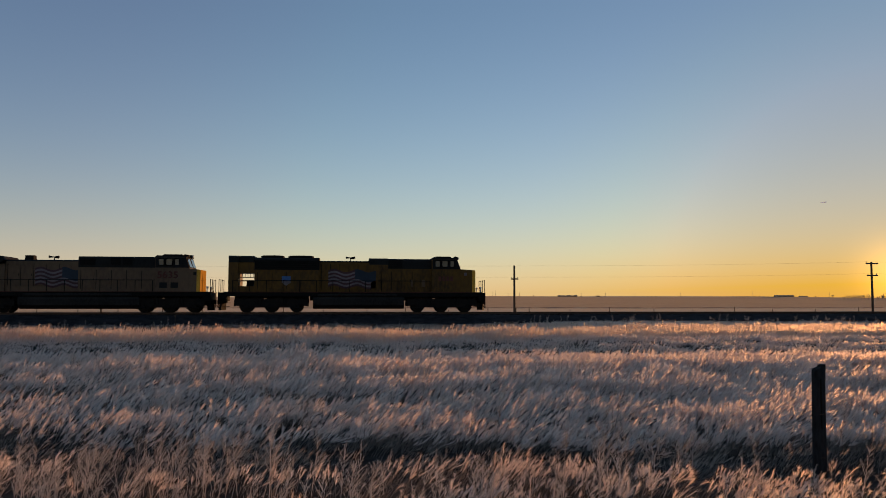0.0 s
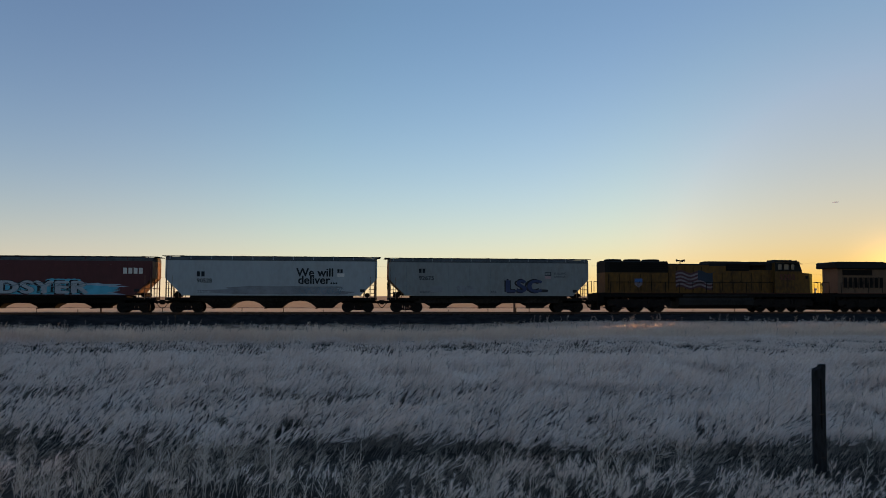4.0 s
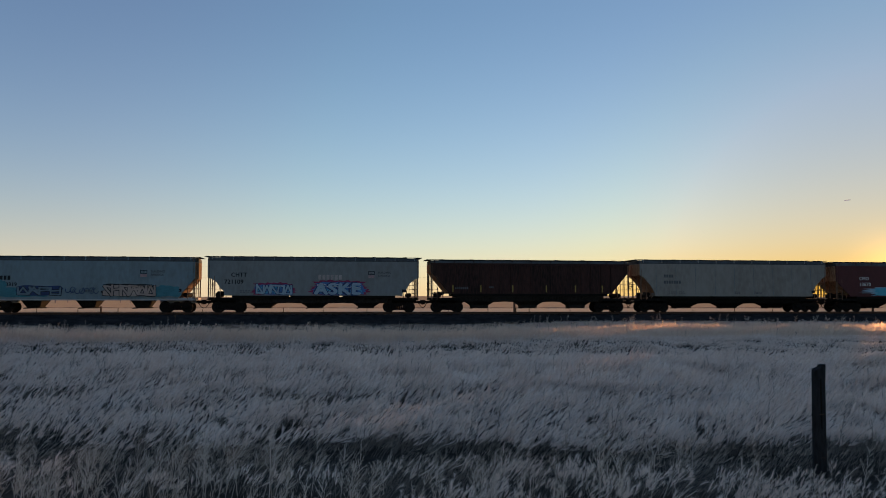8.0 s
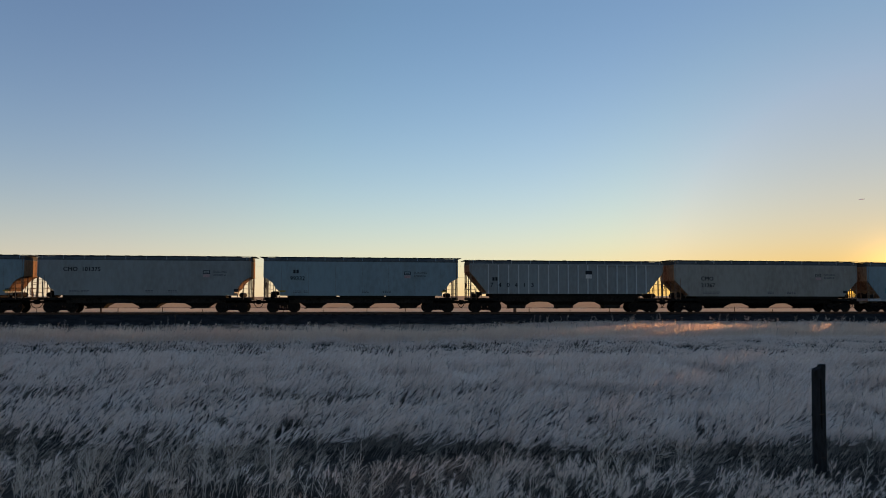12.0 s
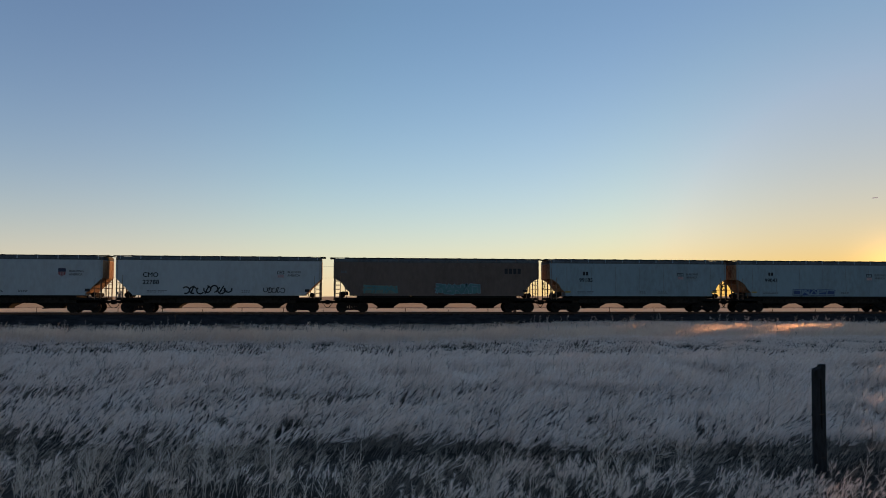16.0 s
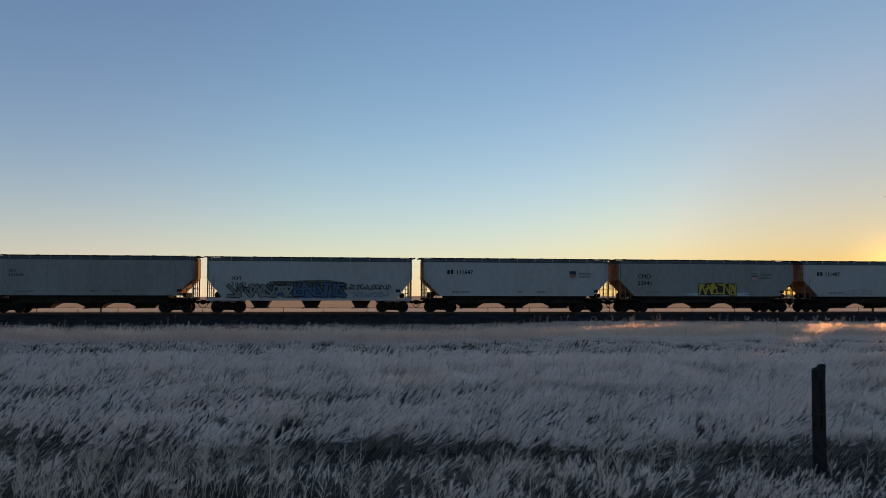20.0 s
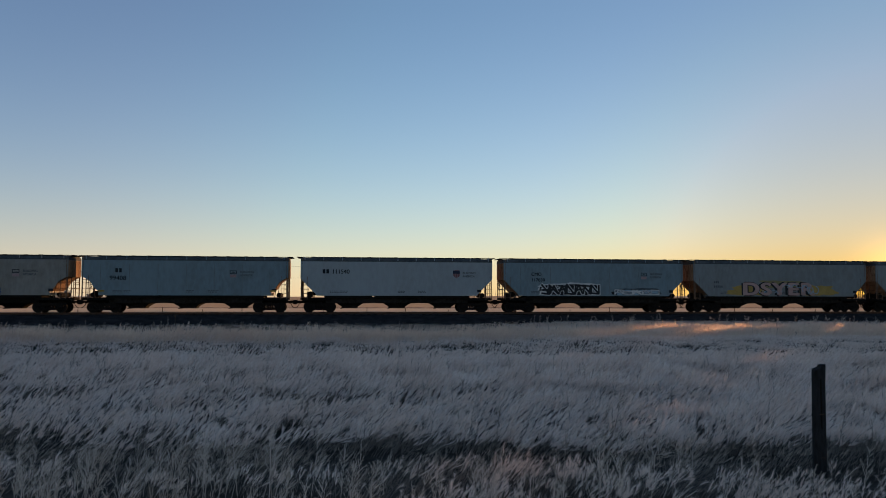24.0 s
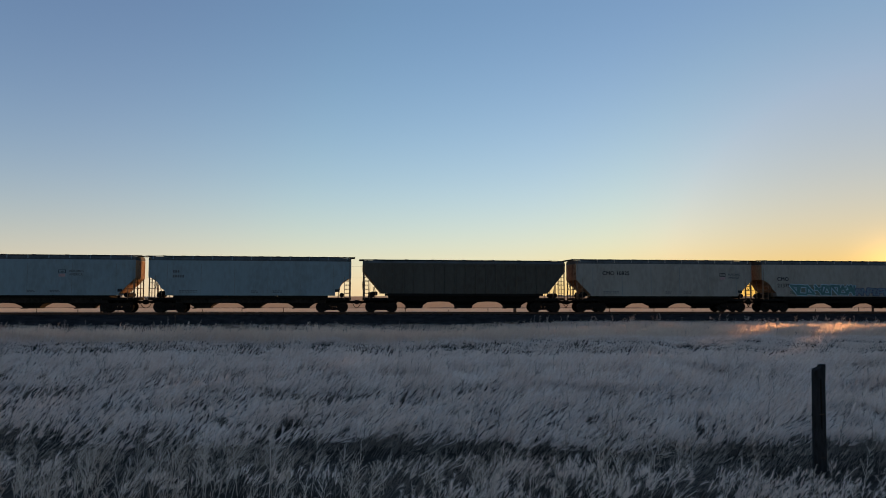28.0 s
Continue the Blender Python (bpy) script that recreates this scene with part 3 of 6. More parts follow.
    # rusty sheets that close the ends: upright above, sloping under the body
    for e in (-1, 1):
        curve = [(0.0, eave - 0.02)] + cut[:-1]
        sheet_end = Build()
        for (ia, za), (ib, zb2) in zip(curve, curve[1:]):
            ln = math.hypot(ib - ia, zb2 - za) or 1
            ox, oz = e * (za - zb2) / ln, -(ib - ia) / ln
            ring = lambda d: [(e * (half - ia) + ox * d, -HW + 0.1, za + oz * d), (e * (half - ib) + ox * d, -HW + 0.1, zb2 + oz * d), (e * (half - ib) + ox * d, HW - 0.1, zb2 + oz * d), (e * (half - ia) + ox * d, HW - 0.1, za + oz * d)]
            sheet_end.rings([ring(0.003), ring(0.014)])
        part("slope_sheet", sheet_end, END_RUST, car)
    # brake gear on the trailing end
    gear = Build().rod((-half + 0.7, -0.5, 1.62), (-half + 1.25, -0.5, 1.62), 0.17, 10)
    part("brake_cylinder", gear, STEEL, car)
    part("brake_valve", Build().box(-half + 0.45, -half + 0.75, 0.1, 0.5, 1.24, 1.75, 0.04), STEEL, car)
    part("brake_wheel", Build().rings([[(-half - 0.02 + d, 0.9 + r * math.cos(a * 0.5236), 2.35 + r * math.sin(a * 0.5236)) for a in range(12)] for r, d in ((0.28, 0), (0.31, 0.03), (0.28, 0.06), (0.25, 0.03), (0.28, 0))], caps=False).box(-half - 0.01, -half + 0.03, 0.62, 1.18, 2.33, 2.37), STEEL, car)
    # the three hoppers below: narrow outlets, then slopes that meet under the body
    if deck:
        steps = ((0.5, 0.5, 0.4), (0.82, 1.0, 1.0), (1.25, 1.45, 1.08))
    elif ribs:
        steps = ((0.7, 0.55, 0.4), (0.76, 0.6, 0.62), (1.12, 1.0, 0.88), (bay / 2 + 0.005, 1.15, 0.94), (bay / 2 + 0.005, 1.35, 1.31), (bay / 2 + 0.005, 1.5, 1.66))
    elif belly == "round":
        steps = ((0.74, 0.55, 0.4), (0.9, 0.75, 0.55), (1.15, 0.95, 0.76), (1.5, 1.15, 0.92), (bay / 2 + 0.005, 1.25, 1.0), (bay / 2 + 0.005, 1.4, 1.31), (bay / 2 + 0.005, 1.5, 1.46))
    else:
        steps = ((0.66, 0.55, 0.4), (0.72, 0.6, 0.5), (1.12, 1.0, 0.76), (bay / 2 + 0.005, 1.15, 0.8), (bay / 2 + 0.005, 1.35, 1.31), (bay / 2 - 0.16, 1.36, 1.32), (bay / 2 - 0.16, 1.45, 1.41), (bay / 2 - 0.16, 1.5, 1.46))
    for i in (-1, 0, 1):
        x = i * bay
        chute = Build()
        rows = [[(x - w, -y, z), (x + w, -y, z), (x + w, y, z), (x - w, y, z)] for w, y, z in steps]
        chute.rings(rows)
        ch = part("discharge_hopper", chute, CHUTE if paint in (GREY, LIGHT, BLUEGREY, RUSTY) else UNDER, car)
        gate = Build().box(x - 0.72, x + 0.68, -0.55, 0.55, 0.34, 0.41).box(x - 0.8, x - 0.64, -0.6, 0.6, 0.31, 0.37).rod((x + 0.5, -0.75, 0.42), (x + 0.5, 0.75, 0.42), 0.04)
        part("outlet_gate", gate, STEEL, ch)
    return car


def building_mark(car, x, z, y=-HW - 0.02, shield=False, dark=MARK_DARK):
    """The small maker's panel and its two short lines."""
    if shield:
        pts = [(x - 0.3, z + 0.62), (x - 0.15, z + 0.7), (x + 0.15, z + 0.7), (x + 0.3, z + 0.62), (x + 0.3, z + 0.2), (x, z - 0.02), (x - 0.3, z + 0.2)]
        e = part("emblem", Build().slab(pts, y - 0.003, y + 0.003), spray("red_white", (0.26, 0.17, 0.18)), car)
        part("emblem_band", Build().slab([(x - 0.3, z + 0.38), (x + 0.3, z + 0.38), (x + 0.3, z + 0.66), (x - 0.3, z + 0.66)], y - 0.007, y - 0.004), spray("emblem_navy", (0.025, 0.032, 0.065)), e)
        for sx in (-0.2, 0.0, 0.2):
            part("emblem_stripe", Build().box(x + sx - 0.035, x + sx + 0.035, y - 0.007, y - 0.004, z + 0.12, z + 0.36), spray("red", (0.2, 0.05, 0.055)), e)
    else:
        b = Build()
        for (a, c, d, f) in ((-0.28, 0.28, 0.5, 0.55), (-0.28, 0.28, 0.26, 0.31), (-0.28, -0.23, 0.3, 0.5), (0.23, 0.28, 0.3, 0.5), (-0.12, 0.12, 0.38, 0.42)):
            b.box(x + a, x + c, y - 0.003, y + 0.003, z + d, z + f)
        part("emblem", b, dark, car)
        part("emblem_panel", Build().box(x - 0.26, x + 0.26, y - 0.003, y + 0.003, z - 0.02, z + 0.22), spray("faded_pink", (0.36, 0.25, 0.26)), car)
    letters("BUILDING", 0.25, MARK_FADED, car, x + 0.55, z + 0.36, y, bold=0.006)
    letters("AMERICA", 0.25, MARK_FADED, car, x + 0.55, z + 0.08, y, bold=0.006)


def stencils(car, rng, L, y=-HW - 0.006, dark=MARK_DARK):
    """Small data blocks low on the side, too small to read."""
    b = Build()
    for x0, n in ((-0.33 * L, 4), (-0.28 * L, 3), (0.0, 3), (0.1 * L, 4)):
        for r in range(2):
            x = x0
            for _ in range(n):
                w = rng.uniform(0.08, 0.2)
                b.box(x, x + w, y - 0.003, y + 0.003, 1.78 - r * 0.11, 1.84 - r * 0.11)
                x += w + 0.06
    part("data_stencils", b, MARK_FADED, car)["kind"] = "stuff"
    part("placard", Build().box(L * 0.41 - 0.28, L * 0.41 + 0.1, y - 0.004, y + 0.003, 1.72, 1.96), MARK_DARK, car)


COUPLERS = (4.02, -19.21, -42.25, -64.69, -83.38, -101.88, -119.99, -138.94, -157.8, -176.48, -194.84, -213.7, -232.38, -249.93, -267.88,
            -285.75, -303.19, -322.09, -339.8, -357.21, -374.87, -392.38, -410.55, -427.96, -445.88, -463.36, -480.86, -498.48, -517.3,
            -534.81, -553.58, -571.22, -589.0)
TRAIN = []                                       # (thing, centre along the track at the start)


def place(car, i):
    """The i-th vehicle, locomotives first."""
    mid = (COUPLERS[i] + COUPLERS[i + 1]) / 2
    TRAIN.append((car, mid))
    car.matrix_basis = pose(TRACK_X0 + mid, TRACK_Y, RAIL_Z)


def length(i):
    return COUPLERS[i] - COUPLERS[i + 1]


# style, paint, seams, ribs, sill deck, height, marks (text, along, height, capital), shield emblem?, emblem along, label
CARS = [
    ("cut", GREY, 9, 0, 0, 4.72, (("##", .165, 3.4, .36), ("92675", .165, 2.78, .36)), 0, .775, "grey covered hopper with blue block-letter tag and panel seams"),
    ("cut", LIGHT, 0, 0, 0, 4.76, (("##", .165, 3.0, .42), ("90528", .165, 2.5, .34)), 0, 0, "light grey covered hopper with a large black slogan, dusty lower side"),
    ("cut", MAROON, 0, 0, 0, 4.66, (("CMO", .155, 2.95, .3), ("13670", .155, 2.4, .32)), 0, 0, "dark maroon covered hopper with white and blue spray-painted letters"),
    ("round", TAN, 9, 0, 0, 4.74, (("####", .145, 3.1, .27), ("#######", .145, 2.55, .27)), 0, 0, "grey covered hopper with rounded ends and faint panel seams"),
    ("cut", RUSTY, 0, 17, 0, 4.6, (), 0, 0, "rust-brown ribbed covered hopper with stained sides"),
    ("arch", GREY, 0, 0, 0, 4.74, (("CHTT", .13, 3.0, .34), ("721109", .1, 2.4, .36)), 0, .755, "grey covered hopper with two blue and pink painted tags"),
    ("cut", BLUEGREY, 0, 0, 1, 4.64, (("###", .145, 2.65, .34), ("180319", .145, 2.15, .3)), 0, .75, "blue-grey covered hopper with pale side sill and graffiti along it"),
    ("cut", TAN, 0, 0, 0, 4.7, (("CMO", .16, 2.85, .36), ("21267", .16, 2.25, .36)), 0, .765, "tan-grey covered hopper with arched ends and plain side"),
    ("cut", GREY, 0, 17, 0, 4.58, (("# #", .135, 2.75, .3), ("7   4   0   4   1   3", .125, 2.22, .36)), 2, .6, "light grey ribbed covered hopper with spaced lettering between its posts"),
    ("arch", BLUEGREY, 7, 0, 0, 4.72, (("##", .17, 3.3, .3), ("99332", .155, 2.72, .34)), 0, .72, "blue-grey covered hopper with arched ends and vertical panel seams"),
    ("arch", GREY, 0, 0, 0, 4.72, (("CMO  101375", .14, 3.4, .34),), 0, .77, "smooth grey covered hopper with a single line of black lettering"),
    ("arch", BLUEGREY, 7, 0, 0, 4.72, (("##", .2, 3.3, .3), ("99043", .18, 2.72, .34)), 0, .76, "blue-grey covered hopper with dark blue smeared tag low on its side"),
    ("arch", BLUEGREY, 7, 0, 0, 4.72, (("##", .2, 3.25, .32), ("99185", .18, 2.68, .34)), 0, .72, "blue-grey covered hopper with arched ends and yellow sill stripes"),
    ("arch", BROWN, 0, 0, 0, 4.7, (("###", .06, 3.35, .2),), 0, 0, "brown covered hopper with faded teal tags and dark owner's bars"),
    ("cut", LIGHT, 0, 0, 0, 4.74, (("CMO", .15, 2.95, .38), ("22788", .15, 2.35, .36)), 0, .78, "light grey covered hopper with thin black scrawled tags"),
    ("cut", LIGHT, 0, 0, 0, 4.74, (("## 111487", .105, 3.3, .36),), 1, .79, "clean light grey covered hopper with a red and blue shield"),
    ("cut", GREY, 0, 0, 0, 4.74, (("CMO", .125, 3.0, .38), ("22641", .125, 2.42, .38)), 0, .755, "grey covered hopper with a black and yellow painted tag"),
    ("cut", LIGHT, 0, 0, 0, 4.74, (("## 111647", .145, 3.3, .36),), 1, .785, "clean light grey covered hopper with shield emblem and dark number"),
    ("cut", LIGHT, 0, 0, 1, 4.72, (("SCFT", .14, 2.75, .26), ("516451", .14, 2.25, .28)), 0, 0, "pale grey covered hopper with long graffiti in black, blue and yellow"),
    ("cut", GREY, 5, 0, 0, 4.74, (("###", .14, 3.3, .22), ("######", .14, 2.95, .22)), 0, 0, "grey covered hopper with dull side and hardly visible marks"),
    ("cut", GREY, 0, 0, 0, 4.76, (("###", .135, 2.6, .2), ("#####", .135, 2.2, .2)), 0, 0, "grey covered hopper with pink outlined letters on yellow spray"),
    ("cut", BLUEGREY, 6, 0, 0, 4.74, (("CMO", .17, 3.2, .28), ("117830", .17, 2.7, .28)), 0, .76, "blue-grey covered hopper with white outlined tags on its side"),
    ("cut", LIGHT, 0, 0, 0, 4.74, (("## 111540", .135, 3.3, .36),), 1, .79, "light grey covered hopper with shield emblem and clean side"),
    ("arch", BLUEGREY, 7, 0, 0, 4.72, (("##", .18, 3.3, .34), ("99408", .155, 2.68, .36)), 3, .715, "blue-grey covered hopper with panel seams and small yellow stripes"),
    ("arch", TAN, 0, 0, 0, 4.74, (("CMO", .105, 2.85, .34), ("21375", .105, 2.25, .34)), 0, .76, "tan-grey covered hopper with a long white outlined tag"),
    ("cut", TAN, 6, 0, 0, 4.72, (("CMO 10825", .165, 3.3, .34),), 0, .81, "tan-grey covered hopper with faint seams and one line of lettering"),
    ("cut", OLIVE, 0, 17, 0, 4.56, (), 0, 0, "dark olive ribbed covered hopper with grimy panels"),
    ("arch", BLUEGREY, 6, 0, 0, 4.74, (("###", .14, 3.3, .22), ("#####", .14, 2.9, .22)), 0, 0, "dull blue-grey covered hopper with arched ends"),
    ("cut", BLUEGREY, 5, 0, 0, 4.76, (("###", .14, 3.3, .3), ("#####", .14, 2.8, .3)), 0, .65, "blue-grey covered hopper trailing the visible cars"),
]
rng = random.Random(5)
hoppers = []
for i, (style, paint, seams, ribs, deck, top, marks, shield, emblem, label) in enumerate(CARS):
    n = i + 3
    L = length(n)
    pale = paint in (MAROON, RUSTY)
    car = hopper(L, style, paint, top, seams, ribs, bay=(L - 1.0) / 4.05, deck=bool(deck), label=label, belly="round" if i == 1 else "")
    faint = marks and all(set(m[0]) <= set("# ") for m in marks)
    ink = MARK_WHITE if pale else MARK_FADED if faint else MARK_DARK
    for text, along, z, cap in marks:
        x = (along - 0.5) * L
        hashes = text.count("#")
        if hashes:
            bars(hashes, cap, ink, car, x, z, -HW - 0.02)
            rest = text.replace("#", "").strip()
            if rest:
                letters(rest, cap / 0.72, ink, car, x + hashes * cap * 0.9 + 0.12, z, -HW - 0.02, bold=0.012)
        else:
            letters(text, cap / 0.72, ink, car, x, z, -HW - 0.02, bold=0.012, spacing=1.06)
    if emblem and shield == 2:
        ex = (emblem - 0.5) * L
        part("emblem", Build().soft_box(ex - 0.3, ex + 0.3, -HW - 0.03, -HW - 0.02, 3.36, 3.66, 0.01), MARK_DARK, car)
        part("emblem_panel", Build().box(ex - 0.28, ex + 0.28, -HW - 0.03, -HW - 0.02, 2.98, 3.32), MARK_WHITE, car)
    elif emblem:
        building_mark(car, (emblem - 0.5) * L, 2.95, shield=shield == 1)
    if not ribs:
        stencils(car, rng, L)
    place(car, n)
    hoppers.append(car)


# ---- painted tags on single cars ----
YSIDE = -HW - 0.024


def on(i, along):
    return (along - 0.5) * length(i + 3)


LAYERS = {}                                      # coats of paint already on a car


def tag(i, a0, a1, z0, z1, fill, edge=None, text="", ink=None, seed=1, strokes=0, thick=0.08, spikes=0.0, rough=0.12, fat=0, rim=None):
    """A painted tag on hopper i: an outline patch, a fill patch, and letters or strokes on it."""
    car, g = hoppers[i], random.Random(seed)
    x0, x1 = on(i, a0), on(i, a1)
    LAYERS[i] = LAYERS.get(i, -1) + 1
    y = YSIDE - 0.014 * LAYERS[i]
    if edge:
        cloud(car, x0 - 0.1, x1 + 0.1, z0 - 0.02, z1 + 0.1, y, edge, g, rough, spikes=spikes)
        y -= 0.008
    if fill:
        cloud(car, x0, x1, z0, z1, y, fill, g, rough * 0.6, spikes=spikes * 0.5)
        y -= 0.008
    if text:
        h = (z1 - z0) * 0.9
        coats = [(rim, 0.17), (ink, 0.075)] if rim else [(ink, 0.06)]
        for color, fat_by in coats:
            ob = letters(text, h / 0.72, color, car, x0, z0 + (z1 - z0) * 0.05, y, name="painted_letters", bold=fat_by, spacing=1.12)
            w = max(v.co.x for v in ob.data.vertices) - min(v.co.x for v in ob.data.vertices)
            ob.matrix_basis = ob.matrix_basis @ Matrix.Diagonal(((x1 - x0) * 0.97 / w, 1, 1, 1))
            y -= 0.014
    if fat:
        bubbles(car, x0, x1, z0 + 0.05, z1, y, ink, rim, g, fat)
    if strokes:
        scrawl(car, x0, x1, z0 + 0.05, z1 - 0.05, y, ink, g, strokes, thick)


S_BLUE, S_NAVY, S_CYAN = spray("blue", (0.07, 0.16, 0.38)), spray("navy", (0.03, 0.05, 0.14)), spray("cyan", (0.1, 0.4, 0.55))
S_WHITE, S_BLACK, S_YELLOW = spray("white", (0.62, 0.62, 0.62)), spray("black", (0.015, 0.015, 0.018)), spray("yellow", (0.38, 0.33, 0.04))
S_MAGENTA, S_TEAL = spray("magenta", (0.24, 0.03, 0.09)), spray("teal", (0.07, 0.16, 0.165))
S_GREEN, S_PALE, S_GREYBLUE = spray("green_grey", (0.11, 0.14, 0.115)), spray("pale_blue", (0.3, 0.42, 0.52)), spray("slate", (0.14, 0.2, 0.25))
S_SLATE2 = spray("grey_green", (0.16, 0.19, 0.19))
S_MOSS, S_DEEP = spray("moss", (0.075, 0.10, 0.09)), spray("deep_blue", (0.05, 0.10, 0.19))
S_OCHRE = spray("ochre", (0.4, 0.27, 0.07))
S_DULLGOLD = spray("dull_gold", (0.27, 0.23, 0.10))
S_DUST, S_TANW = spray("dust", (0.21, 0.22, 0.24)), spray("buff", (0.40, 0.31, 0.27))
S_MUTED = spray("muted_cyan", (0.06, 0.2, 0.25))

tag(0, .57, .75, 1.72, 2.9, None, None, "LSC", spray("dull_blue", (0.035, 0.045, 0.11)), 3, rim=S_BLACK)
tag(0, .735, .775, 1.75, 2.0, S_BLACK, None, seed=4)
tag(0, .215, .275, 1.7, 2.25, S_DUST, None, seed=31)
tag(0, .34, .42, 1.7, 2.3, S_DUST, None, seed=32)
letters("We will", 0.98, MARK_DARK, hoppers[1], on(1, .605), 3.05, YSIDE, name="slogan", bold=0.028)
letters("deliver...", 0.98, MARK_DARK, hoppers[1], on(1, .612), 2.42, YSIDE, name="slogan", bold=0.028)
part("emblem_panel", Build().box(on(1, .79), on(1, .79) + 0.6, YSIDE - 0.003, YSIDE + 0.003, 3.02, 3.3), MARK_WHITE, hoppers[1])
bars(2, 0.3, MARK_DARK, hoppers[1], on(1, .79), 3.36, YSIDE)
tag(1, .25, .83, 1.5, 2.2, S_DUST, None, seed=33, rough=0.3)
tag(1, .62, .82, 1.55, 2.15, None, None, seed=36, strokes=8, ink=S_GREYBLUE, thick=0.05)
tag(2, .24, .80, 1.5, 2.25, S_CYAN, S_PALE, seed=6, spikes=0.18)
tag(2, .52, .66, 2.2, 2.75, S_CYAN, None, seed=66, spikes=0.25)
tag(2, .31, .71, 1.55, 2.65, None, None, "DSYER", spray("worn_white", (0.36, 0.40, 0.44)), 7, rim=S_BLACK)
tag(2, .33, .70, 1.6, 1.95, None, None, seed=61, strokes=8, ink=S_MUTED, thick=0.07)
tag(2, .34, .69, 2.1, 2.5, None, None, seed=62, strokes=6, ink=S_GREYBLUE, thick=0.05)
bars(4, 0.48, MARK_WHITE, hoppers[2], on(2, .845), 3.2, YSIDE)
tag(5, .24, .395, 1.5, 2.35, S_BLUE, S_MAGENTA, seed=9, fat=5, ink=S_PALE, rim=S_NAVY, spikes=0.16)
tag(5, .25, .385, 1.55, 2.2, None, None, seed=50, strokes=6, ink=S_CYAN, thick=0.06)
tag(5, .5, .72, 1.5, 2.55, S_BLUE, S_MAGENTA, "ASKE", S_PALE, 11, spikes=0.16, rim=S_NAVY)
tag(5, .51, .71, 1.6, 1.95, None, None, seed=51, strokes=7, ink=S_CYAN, thick=0.07)
tag(5, .51, .71, 2.1, 2.45, None, None, seed=52, strokes=5, ink=S_WHITE, thick=0.045)
bars(6, 0.4, spray("faint_buff", (0.4, 0.35, 0.34)), hoppers[5], on(5, .515), 2.78, YSIDE)
bars(7, 0.2, MARK_FADED, hoppers[4], on(4, .14), 2.0, YSIDE)
bars(3, 0.16, MARK_FADED, hoppers[4], on(4, .3), 2.1, YSIDE)
tag(6, .14, .35, 1.25, 2.0, S_MUTED, None, seed=13, rough=0.25)
tag(6, .125, .175, 1.3, 2.55, S_MUTED, None, seed=53, rough=0.35, spikes=0.1)
tag(6, .22, .4, 1.4, 2.1, S_NAVY, S_NAVY, seed=14, fat=4, ink=S_GREYBLUE, rim=S_BLACK)
tag(6, .42, .56, 1.5, 2.1, None, None, seed=15, strokes=7, ink=S_NAVY, thick=0.05)
tag(6, .58, .8, 1.35, 2.25, S_TANW, S_BLACK, seed=16, fat=6, ink=S_TANW, rim=S_BLACK)
tag(6, .79, .91, 1.3, 2.2, S_MUTED, None, seed=17, rough=0.3)
tag(11, .33, .56, 1.5, 2.05, S_NAVY, None, seed=18, fat=5, ink=S_GREYBLUE, rim=S_NAVY, rough=0.3)
tag(13, .16, .31, 1.6, 2.3, S_GREEN, None, seed=19, fat=3, ink=S_TEAL, rim=S_GREEN)
tag(13, .49, .69, 1.6, 2.4, S_TEAL, None, seed=20, fat=5, ink=S_TEAL, rim=S_GREYBLUE)
bars(4, 0.45, MARK_DARK, hoppers[13], on(13, .81), 3.35, YSIDE)
tag(14, .33, .555, 1.55, 2.25, None, None, seed=21, strokes=7, ink=S_BLACK, thick=0.11)
tag(14, .7, .8, 1.6, 2.15, None, None, seed=22, strokes=5, ink=S_BLACK, thick=0.06)
tag(15, .23, .43, 1.55, 2.1, None, None, seed=23, strokes=8, ink=S_DUST, thick=0.05)
tag(16, .4, .72, 1.46, 1.75, S_PALE, None, seed=24, rough=0.3)
tag(16, .45, .65, 1.5, 2.6, S_BLACK, None, seed=25, fat=6, ink=S_YELLOW, rim=S_BLACK, spikes=0.1)
tag(18, .3, .66, 1.3, 2.7, S_MOSS, None, seed=26, rough=0.16, spikes=0.05)
tag(18, .34, .62, 1.2, 1.95, S_DEEP, None, seed=27, rough=0.3)
tag(18, .12, .44, 1.3, 2.3, None, None, seed=28, fat=6, ink=S_SLATE2, rim=S_BLACK)
tag(18, .42, .66, 1.35, 2.5, None, None, seed=48, fat=5, ink=S_DEEP, rim=S_BLACK)
tag(18, .3, .66, 2.2, 2.65, None, None, seed=47, strokes=9, ink=S_BLACK, thick=0.07)
tag(18, .68, .86, 1.3, 1.8, None, None, seed=49, strokes=7, ink=S_GREYBLUE, thick=0.06)
tag(18, .66, .87, 1.9, 2.4, None, None, seed=29, strokes=12, ink=S_BLACK, thick=0.06)
tag(18, .155, .22, 1.75, 2.2, None, None, seed=30, strokes=5, ink=S_BLACK, thick=0.05)
tag(20, .22, .42, 1.5, 2.35, S_OCHRE, None, seed=34, rough=0.4, spikes=0.1)
tag(20, .6, .79, 1.5, 2.4, S_OCHRE, None, seed=44, rough=0.4, spikes=0.1)
tag(20, .38, .62, 2.2, 2.85, S_DULLGOLD, None, seed=45, rough=0.3)
tag(20, .285, .69, 1.5, 2.75, None, None, "DSYER", spray("salmon", (0.46, 0.30, 0.27)), 35, rim=S_BLACK)
tag(20, .375, .5, 1.65, 2.0, None, None, seed=41, strokes=4, ink=S_PALE, thick=0.05)
tag(20, .61, .7, 1.65, 2.5, None, None, seed=42, strokes=3, ink=S_PALE, thick=0.08)
tag(20, .5, .62, 2.2, 2.55, None, None, seed=43, strokes=3, ink=S_PALE, thick=0.05)
